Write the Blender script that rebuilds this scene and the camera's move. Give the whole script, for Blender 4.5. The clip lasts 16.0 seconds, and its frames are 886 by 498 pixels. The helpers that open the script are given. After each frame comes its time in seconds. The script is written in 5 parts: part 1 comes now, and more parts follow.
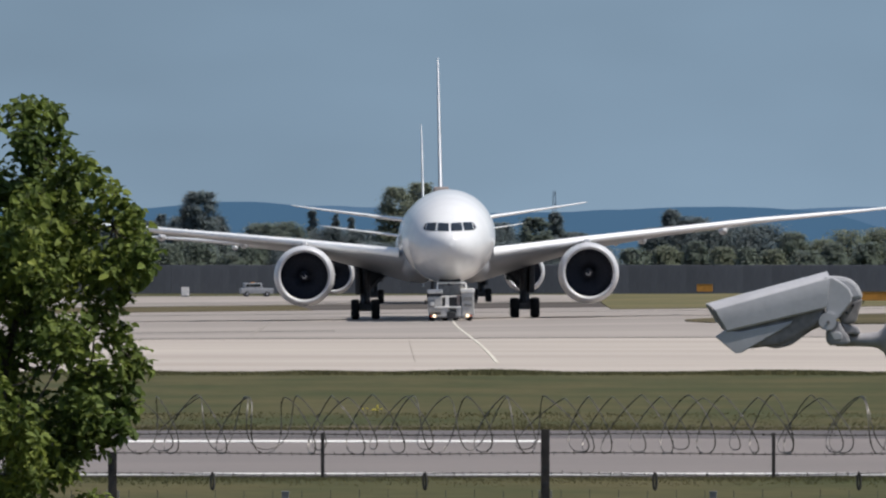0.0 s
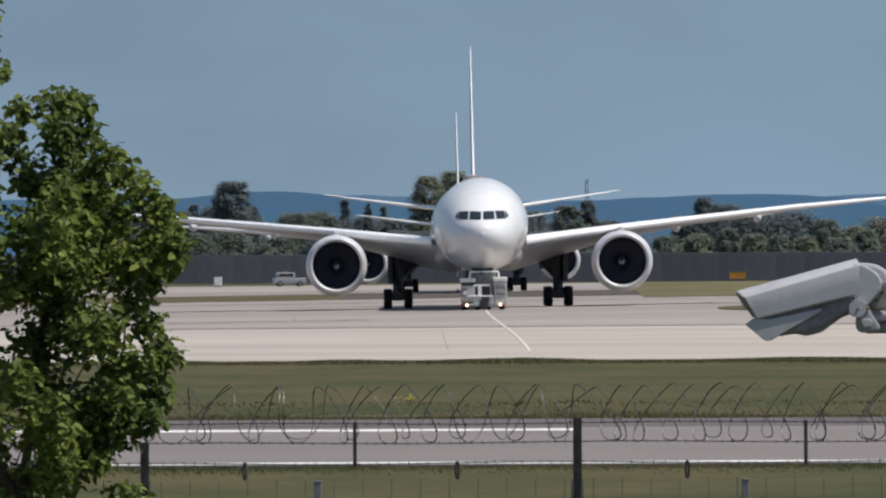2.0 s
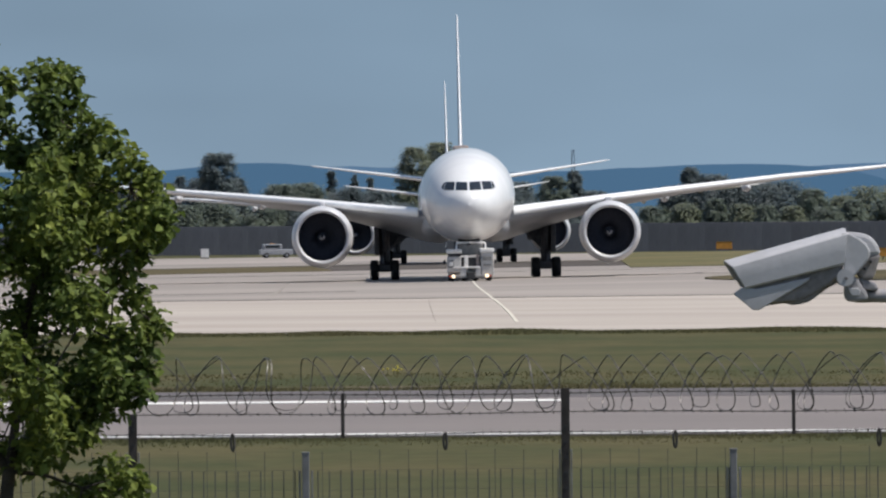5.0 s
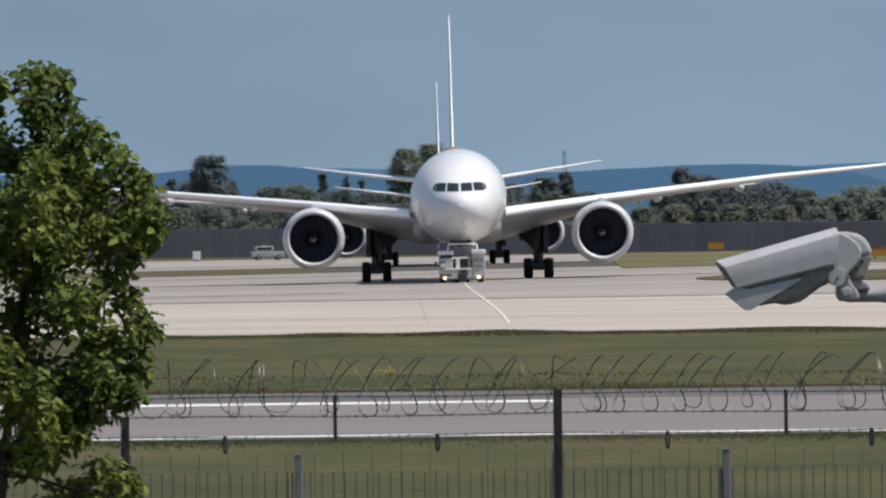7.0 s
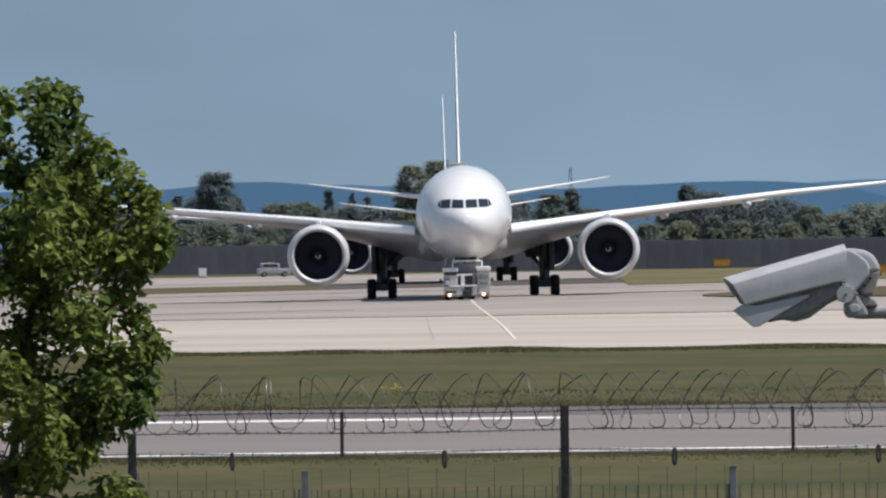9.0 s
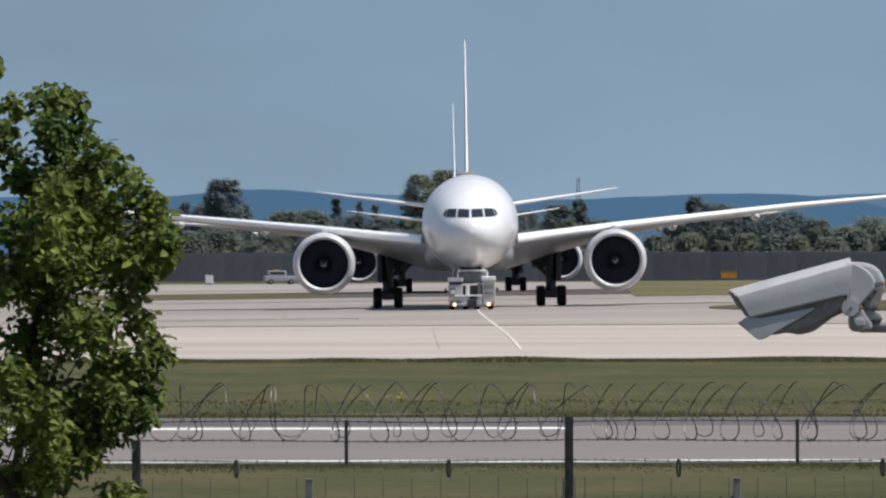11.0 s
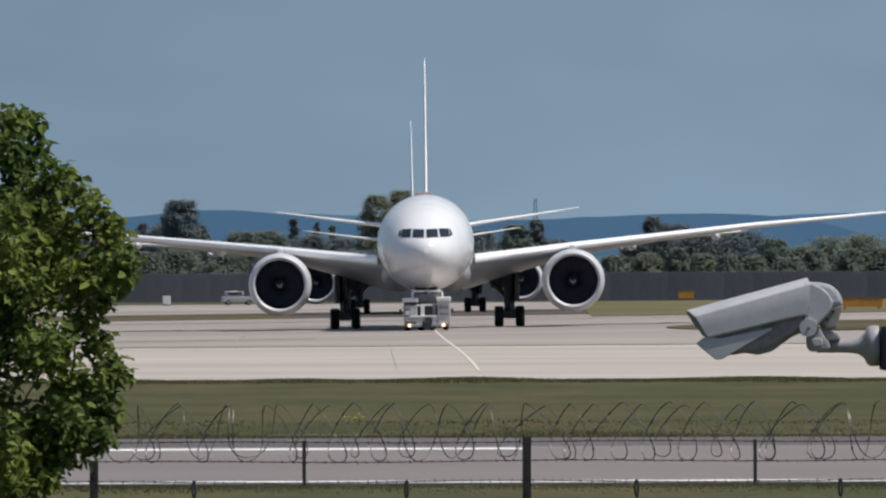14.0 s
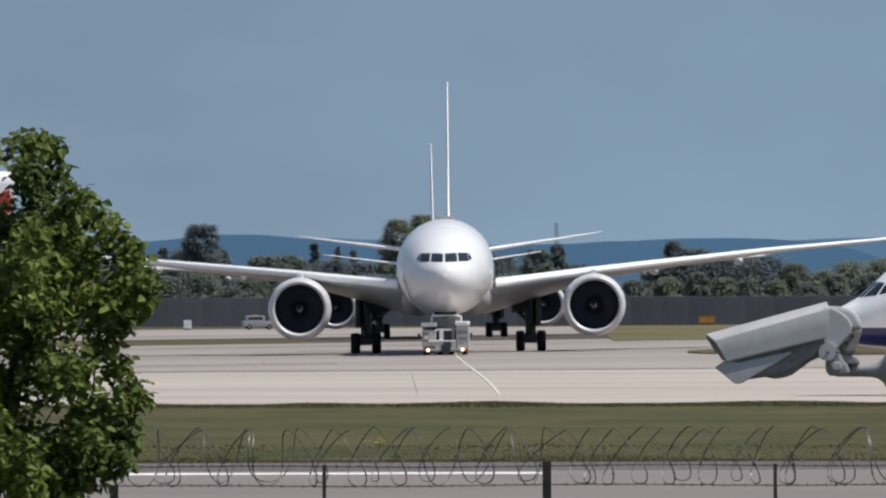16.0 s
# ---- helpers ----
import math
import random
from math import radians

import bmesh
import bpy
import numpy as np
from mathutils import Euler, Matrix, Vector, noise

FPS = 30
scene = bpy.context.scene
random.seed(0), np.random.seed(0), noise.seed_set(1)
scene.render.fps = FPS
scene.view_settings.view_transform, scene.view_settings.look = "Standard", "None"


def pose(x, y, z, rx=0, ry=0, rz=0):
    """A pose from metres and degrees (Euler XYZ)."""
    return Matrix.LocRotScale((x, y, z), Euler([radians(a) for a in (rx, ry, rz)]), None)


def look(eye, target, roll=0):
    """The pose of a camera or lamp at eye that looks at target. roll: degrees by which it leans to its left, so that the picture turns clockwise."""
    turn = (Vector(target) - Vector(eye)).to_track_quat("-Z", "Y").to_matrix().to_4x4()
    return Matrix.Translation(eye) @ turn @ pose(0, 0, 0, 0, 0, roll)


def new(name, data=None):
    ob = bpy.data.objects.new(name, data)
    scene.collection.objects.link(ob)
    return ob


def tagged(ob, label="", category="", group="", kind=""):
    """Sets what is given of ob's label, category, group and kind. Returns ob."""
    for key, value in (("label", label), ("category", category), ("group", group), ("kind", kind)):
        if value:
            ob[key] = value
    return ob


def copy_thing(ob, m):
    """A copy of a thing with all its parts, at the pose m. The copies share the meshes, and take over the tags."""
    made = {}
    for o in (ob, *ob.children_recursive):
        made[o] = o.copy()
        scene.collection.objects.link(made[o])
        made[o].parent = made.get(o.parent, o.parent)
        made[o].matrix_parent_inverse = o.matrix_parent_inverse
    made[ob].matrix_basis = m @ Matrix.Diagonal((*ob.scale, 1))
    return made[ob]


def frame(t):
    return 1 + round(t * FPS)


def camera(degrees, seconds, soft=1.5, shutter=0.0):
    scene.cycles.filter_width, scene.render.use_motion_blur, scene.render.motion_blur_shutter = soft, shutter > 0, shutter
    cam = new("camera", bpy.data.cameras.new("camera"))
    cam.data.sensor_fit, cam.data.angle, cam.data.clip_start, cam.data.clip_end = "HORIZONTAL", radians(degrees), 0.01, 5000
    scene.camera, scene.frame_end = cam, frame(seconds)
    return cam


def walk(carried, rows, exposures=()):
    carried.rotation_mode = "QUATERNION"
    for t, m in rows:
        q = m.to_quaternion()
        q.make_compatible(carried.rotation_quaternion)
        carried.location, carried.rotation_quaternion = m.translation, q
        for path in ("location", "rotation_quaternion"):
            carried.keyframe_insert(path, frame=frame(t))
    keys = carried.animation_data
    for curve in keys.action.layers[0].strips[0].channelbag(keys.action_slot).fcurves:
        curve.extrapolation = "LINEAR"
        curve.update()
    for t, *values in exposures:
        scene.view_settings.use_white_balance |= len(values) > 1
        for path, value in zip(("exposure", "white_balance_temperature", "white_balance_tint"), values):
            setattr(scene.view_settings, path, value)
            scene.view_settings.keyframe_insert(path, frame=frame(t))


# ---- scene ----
EYE_Z = 3.4
cam = camera(5.6, 16.0, soft=2.3)

# seconds, turn to the left, tilt up, lean, sway sideways and up
SWAY = [
    (0, 0.0000, 0.1287, 0.000, 0.0000, 0.0000),
    (0.5, -0.0622, 0.1063, -0.122, 0.0014, 0.0009),
    (1, 0.0531, 0.0378, -0.157, 0.0004, 0.0023),
    (1.5, 0.1780, 0.0102, -0.174, 0.0015, 0.0032),
    (2, 0.2068, 0.0585, -0.296, 0.0107, 0.0011),
    (2.5, 0.1122, 0.1052, -0.268, 0.0094, 0.0001),
    (3, 0.0397, 0.1018, -0.250, 0.0097, 0.0006),
    (3.5, 0.0172, 0.0498, -0.453, 0.0094, 0.0014),
    (4, 0.0434, -0.0370, -0.655, 0.0077, 0.0013),
    (4.5, 0.0845, -0.1219, -0.533, 0.0036, 0.0014),
    (5, 0.1235, -0.1256, -0.498, 0.0064, -0.0003),
    (7.5, 0.0642, -0.1092, -0.754, 0.0071, -0.0005),
    (8, 0.0759, -0.0917, -0.727, 0.0076, 0.0004),
    (8.5, 0.0720, -0.0541, -0.653, 0.0084, -0.0004),
    (9, 0.1077, -0.0105, -0.731, 0.0001, -0.0008),
    (9.2, 0.1718, -0.0034, -0.600, 0.0019, 0.0003),
    (11.3, 0.1478, 0.0788, -0.120, 0.0060, -0.0017),
    (11.5, 0.0771, 0.1206, -0.204, 0.0064, -0.0019),
    (12, -0.0708, 0.2391, -0.531, 0.0036, -0.0003),
    (12.5, -0.1549, 0.3372, -0.530, 0.0061, -0.0002),
    (13, -0.1787, 0.3362, -0.469, 0.0071, -0.0007),
    (13.5, -0.1663, 0.2641, -0.350, 0.0069, -0.0005),
    (14, -0.1183, 0.1773, -0.209, 0.0037, -0.0004),
    (14.5, -0.0724, 0.0859, -0.390, 0.0022, -0.0004),
    (15, -0.0186, 0.0160, 0.031, 0.0024, -0.0019),
    (15.5, 0.0177, 0.0838, -0.032, 0.0032, -0.0006),
    (16, 0.0136, 0.3324, -0.194, 0.0093, -0.0019),
]


def camera_pose(yaw, tilt, lean, dx, dz):
    eye = Vector((dx, 0.0, EYE_Z + dz))
    a, b = radians(yaw), radians(tilt)
    ahead = Vector((-math.sin(a) * math.cos(b), math.cos(a) * math.cos(b), math.sin(b)))
    return look(eye, eye + ahead * 100.0, lean)


# the camera's own small changes of exposure, in stops
STOPS = [(0, -0.04), (1.5, -0.05), (3, -0.03), (5, 0.02), (7.5, 0.02), (9, 0.07), (12, 0.07), (13, -0.04), (14, -0.11), (15, -0.04), (16, -0.03)]
walk(cam, [(t, camera_pose(*row)) for t, *row in SWAY], STOPS)

# ---- light ----
SUN_TURN, SUN_UP = radians(102.0), radians(60.0)   # from +y towards +x, and above the horizon
SUN_WAY = Vector((math.sin(SUN_TURN) * math.cos(SUN_UP), math.cos(SUN_TURN) * math.cos(SUN_UP), math.sin(SUN_UP)))


def make_world():
    w = bpy.data.worlds.new("sky")
    scene.world = w
    w.use_nodes = True
    nt = w.node_tree
    nt.nodes.clear()
    out = nt.nodes.new("ShaderNodeOutputWorld")
    bg = nt.nodes.new("ShaderNodeBackground")
    sky = nt.nodes.new("ShaderNodeTexSky")
    sky.sky_type, sky.sun_disc = "NISHITA", False
    sky.sun_elevation, sky.sun_rotation = SUN_UP, SUN_TURN
    scale = nt.nodes.new("ShaderNodeVectorMath")
    scale.operation = "SCALE"
    scale.inputs["Scale"].default_value = 0.10
    nt.links.new(sky.outputs[0], scale.inputs[0])
    # a bank of grey-blue rain cloud low round the horizon
    co = nt.nodes.new("ShaderNodeTexCoord")
    sep = nt.nodes.new("ShaderNodeSeparateXYZ")
    nt.links.new(co.outputs["Generated"], sep.inputs[0])
    high = nt.nodes.new("ShaderNodeMapRange")
    high.inputs["From Min"].default_value, high.inputs["From Max"].default_value = 0.12, 0.45
    nt.links.new(sep.outputs["Z"], high.inputs["Value"])
    tone = nt.nodes.new("ShaderNodeMapRange")
    tone.inputs["From Min"].default_value, tone.inputs["From Max"].default_value = 0.004, 0.034
    nt.links.new(sep.outputs["Z"], tone.inputs["Value"])
    stretch = nt.nodes.new("ShaderNodeMapping")
    stretch.inputs["Scale"].default_value = (14, 14, 40)
    nt.links.new(co.outputs["Generated"], stretch.inputs["Vector"])
    cloud = nt.nodes.new("ShaderNodeTexNoise")
    cloud.inputs["Scale"].default_value, cloud.inputs["Detail"].default_value = 1.0, 3.0
    nt.links.new(stretch.outputs[0], cloud.inputs["Vector"])
    bank = nt.nodes.new("ShaderNodeMix")
    bank.data_type = "RGBA"
    bank.inputs["A"].default_value = (0.235, 0.335, 0.445, 1)
    bank.inputs["B"].default_value = (0.205, 0.295, 0.395, 1)
    nt.links.new(tone.outputs[0], bank.inputs["Factor"])
    puff = nt.nodes.new("ShaderNodeMix")
    puff.data_type, puff.blend_type = "RGBA", "MULTIPLY"
    puff.inputs["Factor"].default_value = 1.0
    ramp = nt.nodes.new("ShaderNodeMapRange")
    ramp.inputs["From Min"].default_value, ramp.inputs["From Max"].default_value = 0.3, 0.7
    ramp.inputs["To Min"].default_value, ramp.inputs["To Max"].default_value = 0.92, 1.12
    nt.links.new(cloud.outputs["Fac"], ramp.inputs["Value"])
    nt.links.new(bank.outputs["Result"], puff.inputs["A"])
    nt.links.new(ramp.outputs[0], puff.inputs["B"])
    mix = nt.nodes.new("ShaderNodeMix")
    mix.data_type = "RGBA"
    nt.links.new(high.outputs[0], mix.inputs["Factor"])
    nt.links.new(puff.outputs["Result"], mix.inputs["A"])
    nt.links.new(scale.outputs[0], mix.inputs["B"])
    nt.links.new(mix.outputs["Result"], bg.inputs["Color"])
    nt.links.new(bg.outputs[0], out.inputs["Surface"])


make_world()
sun = new("sun", bpy.data.lights.new("sun", "SUN"))
sun.data.energy, sun.data.angle, sun.data.color = 4.8, radians(0.6), (1.0, 0.95, 0.88)
sun.matrix_world = look(SUN_WAY * 100, (0, 0, 0))


# ---- materials ----
def mat(name, col, rough=0.6, metal=0.0, vary=0.12, scale=3.0, fine=40.0, bump=0.0, random_hue=0.0, island=0.0,
        other=None, spec=0.5, stretch=(1, 1, 1), translucent=0.0, coat=0.0, sheen=0.0):
    """A procedural surface: two scales of noise vary its colour, the finer one its relief."""
    m = bpy.data.materials.new(name)
    m.use_nodes = True
    nt = m.node_tree
    b = nt.nodes["Principled BSDF"]
    b.inputs["Roughness"].default_value, b.inputs["Metallic"].default_value = rough, metal
    b.inputs["Specular IOR Level"].default_value = spec
    b.inputs["Coat Weight"].default_value = coat
    b.inputs["Sheen Weight"].default_value, b.inputs["Sheen Roughness"].default_value = sheen, 0.5
    co = nt.nodes.new("ShaderNodeTexCoord")
    mp = nt.nodes.new("ShaderNodeMapping")
    mp.inputs["Scale"].default_value = stretch
    nt.links.new(co.outputs["Object"], mp.inputs["Vector"])
    n1, n2 = nt.nodes.new("ShaderNodeTexNoise"), nt.nodes.new("ShaderNodeTexNoise")
    for n, s in ((n1, scale), (n2, fine)):
        n.inputs["Scale"].default_value, n.inputs["Detail"].default_value = s, 5.0
        nt.links.new(mp.outputs[0], n.inputs["Vector"])
    mix = nt.nodes.new("ShaderNodeMix")
    mix.data_type = "RGBA"
    dark = other or tuple(c * (1 - vary) for c in col)
    light = col if other else tuple(min(1, c * (1 + vary)) for c in col)
    mix.inputs["A"].default_value, mix.inputs["B"].default_value = (*dark, 1), (*light, 1)
    sharpen = nt.nodes.new("ShaderNodeMapRange")
    sharpen.inputs["From Min"].default_value, sharpen.inputs["From Max"].default_value = 0.36, 0.64
    nt.links.new(n1.outputs["Fac"], sharpen.inputs["Value"])
    nt.links.new(sharpen.outputs[0], mix.inputs["Factor"])
    hsv = nt.nodes.new("ShaderNodeHueSaturation")
    nt.links.new(mix.outputs["Result"], hsv.inputs["Color"])
    grain = nt.nodes.new("ShaderNodeMapRange")
    grain.inputs["To Min"].default_value, grain.inputs["To Max"].default_value = 1 - vary, 1 + vary
    nt.links.new(n2.outputs["Fac"], grain.inputs["Value"])
    last = grain.outputs[0]
    if random_hue or island:
        if island:
            geo = nt.nodes.new("ShaderNodeNewGeometry")
            rnd, amount = geo.outputs["Random Per Island"], island
        else:
            geo = nt.nodes.new("ShaderNodeObjectInfo")
            rnd, amount = geo.outputs["Random"], random_hue
        r = nt.nodes.new("ShaderNodeMapRange")
        r.inputs["To Min"].default_value, r.inputs["To Max"].default_value = 1 - amount, 1 + amount
        nt.links.new(rnd, r.inputs["Value"])
        mul = nt.nodes.new("ShaderNodeMath")
        mul.operation = "MULTIPLY"
        nt.links.new(last, mul.inputs[0])
        nt.links.new(r.outputs[0], mul.inputs[1])
        last = mul.outputs[0]
        if island:
            h = nt.nodes.new("ShaderNodeMapRange")
            h.inputs["To Min"].default_value, h.inputs["To Max"].default_value = 0.5 + 0.03 * island, 0.5 - 0.035 * island
            nt.links.new(rnd, h.inputs["Value"])
            nt.links.new(h.outputs[0], hsv.inputs["Hue"])
    nt.links.new(last, hsv.inputs["Value"])
    nt.links.new(hsv.outputs[0], b.inputs["Base Color"])
    if bump:
        bp = nt.nodes.new("ShaderNodeBump")
        bp.inputs["Strength"].default_value = bump
        bp.inputs["Distance"].default_value = 0.05
        nt.links.new(n2.outputs["Fac"], bp.inputs["Height"])
        nt.links.new(bp.outputs[0], b.inputs["Normal"])
    if translucent:
        tr = nt.nodes.new("ShaderNodeBsdfTranslucent")
        nt.links.new(hsv.outputs[0], tr.inputs["Color"])
        ms = nt.nodes.new("ShaderNodeMixShader")
        ms.inputs[0].default_value = translucent
        out = nt.nodes["Material Output"]
        nt.links.new(b.outputs[0], ms.inputs[1])
        nt.links.new(tr.outputs[0], ms.inputs[2])
        nt.links.new(ms.outputs[0], out.inputs["Surface"])
    return m


def glow(name, col, strength=1.0, vary=0.0, scale=0.01):
    m = bpy.data.materials.new(name)
    m.use_nodes = True
    nt = m.node_tree
    nt.nodes.clear()
    out, em = nt.nodes.new("ShaderNodeOutputMaterial"), nt.nodes.new("ShaderNodeEmission")
    em.inputs["Strength"].default_value = strength
    em.inputs["Color"].default_value = (*col, 1)
    if vary:
        co, n, mix = nt.nodes.new("ShaderNodeTexCoord"), nt.nodes.new("ShaderNodeTexNoise"), nt.nodes.new("ShaderNodeMix")
        n.inputs["Scale"].default_value, n.inputs["Detail"].default_value = scale, 6.0
        nt.links.new(co.outputs["Object"], n.inputs["Vector"])
        mix.data_type = "RGBA"
        mix.inputs["A"].default_value = (*(c * (1 - vary) for c in col), 1)
        mix.inputs["B"].default_value = (*(c * (1 + vary) for c in col), 1)
        nt.links.new(n.outputs["Fac"], mix.inputs["Factor"])
        nt.links.new(mix.outputs["Result"], em.inputs["Color"])
    nt.links.new(em.outputs[0], out.inputs["Surface"])
    return m


M_GRASS = mat("grass_ground", (0.084, 0.074, 0.035), 0.95, vary=0.36, scale=0.16, fine=1.6, other=(0.050, 0.056, 0.024), stretch=(1.2, 0.6, 1), bump=0.15, spec=0.1)
M_DRY = mat("dry_grass", (0.112, 0.090, 0.050), 0.95, spec=0.08, vary=0.2, scale=0.06, fine=1.0, other=(0.070, 0.062, 0.034), bump=0.3)
M_VERGE = mat("sunny_verge", (0.150, 0.128, 0.068), 0.95, vary=0.2, scale=0.1, fine=1.2, other=(0.100, 0.096, 0.048), spec=0.08, stretch=(0.8, 0.3, 1))
M_EARTH = mat("worn_earth_edge", (0.118, 0.094, 0.072), 0.95, vary=0.25, scale=0.5, fine=3, other=(0.085, 0.076, 0.046), spec=0.08, stretch=(0.8, 0.3, 1))
M_BLADE = mat("grass_blades", (0.145, 0.130, 0.068), 0.8, vary=0.10, scale=0.12, fine=5, island=0.16, translucent=0.45, spec=0.1, other=(0.105, 0.105, 0.05))
M_CONCRETE = mat("pale_concrete", (0.415, 0.370, 0.330), 0.9, spec=0.2, vary=0.09, scale=0.16, fine=1.6, other=(0.335, 0.296, 0.264), bump=0.05, stretch=(0.12, 0.35, 1))
M_CONCRETE_B = mat("worn_concrete", (0.32, 0.285, 0.26), 0.9, spec=0.2, vary=0.13, scale=0.10, fine=1.0, other=(0.225, 0.202, 0.186), bump=0.05, stretch=(0.15, 0.2, 1))
M_ASPHALT = mat("asphalt", (0.182, 0.158, 0.150), 0.9, vary=0.07, scale=0.12, fine=6, bump=0.1, other=(0.16, 0.14, 0.134))
M_ASPHALT_D = mat("dark_asphalt", (0.115, 0.106, 0.108), 0.95, vary=0.12, scale=0.1, fine=6, bump=0.1, spec=0.12)
M_TAXI_D = mat("old_dark_taxiway", (0.105, 0.092, 0.084), 1.0, vary=0.2, scale=0.05, fine=0.8, bump=0.1, spec=0.05, other=(0.062, 0.056, 0.052), stretch=(0.25, 0.3, 1))
M_JOINT = mat("joint_sealant", (0.13, 0.118, 0.108), 0.95, vary=0.3, scale=0.5, fine=3, spec=0.1)
M_SEAM = mat("slab_seam", (0.27, 0.245, 0.222), 0.9, vary=0.2, spec=0.1)
M_LINE = mat("white_paint", (0.74, 0.73, 0.70), 0.7, vary=0.12, scale=0.8, fine=8)
M_YELLOW = mat("faded_yellow_paint", (0.56, 0.525, 0.45), 0.7, vary=0.12, scale=0.6, fine=8)
M_WHITE = mat("white_aircraft_paint", (0.92, 0.92, 0.92), 0.25, vary=0.03, scale=0.5, fine=6, coat=0.4)
M_HULL = mat("pearl_fuselage_paint", (0.72, 0.725, 0.735), 0.24, vary=0.035, scale=0.5, fine=6, coat=0.4)
M_GREYP = mat("grey_wing_paint", (0.30, 0.305, 0.32), 0.42, vary=0.05, scale=0.4, fine=5)
M_FAIRING = mat("fairing_grey", (0.46, 0.46, 0.47), 0.5, vary=0.1)
M_NACELLE = mat("nacelle_paint", (0.60, 0.60, 0.61), 0.3, vary=0.05, scale=0.7, fine=8)
M_LIP = mat("bare_metal_lip", (0.56, 0.56, 0.58), 0.5, 0.25, vary=0.06)
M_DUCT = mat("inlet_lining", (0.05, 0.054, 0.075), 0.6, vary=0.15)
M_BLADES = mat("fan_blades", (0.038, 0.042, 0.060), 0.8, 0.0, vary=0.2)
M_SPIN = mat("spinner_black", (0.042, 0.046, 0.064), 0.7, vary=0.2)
M_SWIRL = mat("swirl_white", (0.50, 0.50, 0.51), 0.5, vary=0.05)
M_GLASS = mat("cockpit_glass", (0.018, 0.022, 0.026), 0.06, vary=0.1, spec=0.8)
M_CABIN = mat("cabin_window", (0.05, 0.055, 0.065), 0.1, vary=0.1)
M_TYRE = mat("tyre_rubber", (0.016, 0.016, 0.018), 0.85, vary=0.25, scale=3)
M_RIM = mat("wheel_rim", (0.30, 0.30, 0.31), 0.5, 0.5, vary=0.15)
M_STRUT = mat("gear_steel", (0.085, 0.088, 0.10), 0.5, 0.3, vary=0.2)
M_FINSIDE = mat("fin_livery", (0.16, 0.15, 0.20), 0.35, vary=0.2, scale=0.3)
M_BROWN = mat("antenna_fairing", (0.30, 0.25, 0.23), 0.6, vary=0.15)
M_TUG = mat("tug_paint", (0.80, 0.78, 0.75), 0.45, vary=0.1, scale=2.5, fine=18)
M_TUGBODY = mat("tug_body_paint", (0.50, 0.485, 0.465), 0.5, vary=0.16, scale=3, fine=14)
M_TUGGREY = mat("tug_grey", (0.22, 0.215, 0.21), 0.6, vary=0.2, scale=3)
M_TUGDARK = mat("tug_shadow_parts", (0.03, 0.03, 0.032), 0.6, vary=0.2)
M_VAN = mat("van_paint", (0.30, 0.31, 0.33), 0.4, vary=0.1)
M_HEAD = glow("headlight_glow", (1.0, 0.80, 0.55), 2.2)
M_REDLAMP = glow("red_lamp_glow", (1.0, 0.14, 0.07), 0.35)
M_NAVY = mat("navy_paint", (0.020, 0.022, 0.105), 0.25, vary=0.08, coat=0.4)
M_RED = mat("red_paint", (0.42, 0.035, 0.03), 0.35, vary=0.1)
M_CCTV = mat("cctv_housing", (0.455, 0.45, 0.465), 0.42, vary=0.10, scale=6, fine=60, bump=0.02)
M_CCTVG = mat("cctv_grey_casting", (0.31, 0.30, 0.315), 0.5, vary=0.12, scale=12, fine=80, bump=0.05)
# darker mottled grey for housing, underside, rim, seal and bolt
M_CCTVD = mat("cctv_mottled_dark_grey", (0.235, 0.215, 0.21), 0.7, vary=0.28, scale=16, fine=90)
M_BLACK = mat("black_pole_paint", (0.010, 0.010, 0.013), 0.5, vary=0.2)
M_POST = mat("rusty_angle_post", (0.042, 0.035, 0.032), 0.75, vary=0.3, scale=9, fine=60, bump=0.1)
M_GALV = mat("galvanised_post", (0.19, 0.19, 0.195), 0.7, 0.1, vary=0.15, scale=8, fine=60)
M_WIRE = mat("weathered_wire", (0.06, 0.055, 0.052), 0.75, 0.1, vary=0.3, scale=3)
M_RAZOR = mat("razor_tape", (0.13, 0.12, 0.112), 0.45, 0.4, vary=0.45, scale=4, fine=30)
M_MESH = mat("mesh_wire", (0.06, 0.062, 0.058), 0.8, 0.0, vary=0.2)
M_LEAF = mat("tree_leaf", (0.180, 0.226, 0.048), 0.6, vary=0.16, scale=1.6, fine=30, island=0.45, translucent=0.38, other=(0.086, 0.130, 0.030), spec=0.16, sheen=0.1)
M_BARK = mat("bark", (0.055, 0.045, 0.036), 0.9, vary=0.3, scale=9, fine=60, bump=0.4)
# far foliage: paled colours and strong sheen paint in the distance haze
M_FAR = mat("hazed_far_foliage", (0.16, 0.195, 0.145), 0.9, vary=0.10, scale=0.12, fine=2, island=0.14, other=(0.105, 0.135, 0.10), spec=0.1, translucent=0.42, sheen=0.7)
M_FARD = mat("hazed_far_dark_foliage", (0.115, 0.150, 0.155), 0.9, vary=0.12, scale=0.12, fine=2, island=0.10, spec=0.1, translucent=0.42, sheen=0.7)
M_FARB = mat("hazed_far_bush", (0.175, 0.20, 0.120), 0.9, vary=0.12, scale=0.12, fine=2, island=0.14, other=(0.14, 0.16, 0.10), spec=0.1, translucent=0.42, sheen=0.7)
# bluish tint paints in distance haze; the stains are the wall's own
M_WALL = mat("stained_hazed_wall", (0.128, 0.131, 0.150), 0.9, vary=0.14, scale=0.5, fine=4, random_hue=0.09, other=(0.10, 0.103, 0.12), stretch=(1.2, 1, 0.25))
M_SIGN = mat("orange_sign_paint", (0.50, 0.225, 0.035), 0.6, vary=0.12, scale=2)
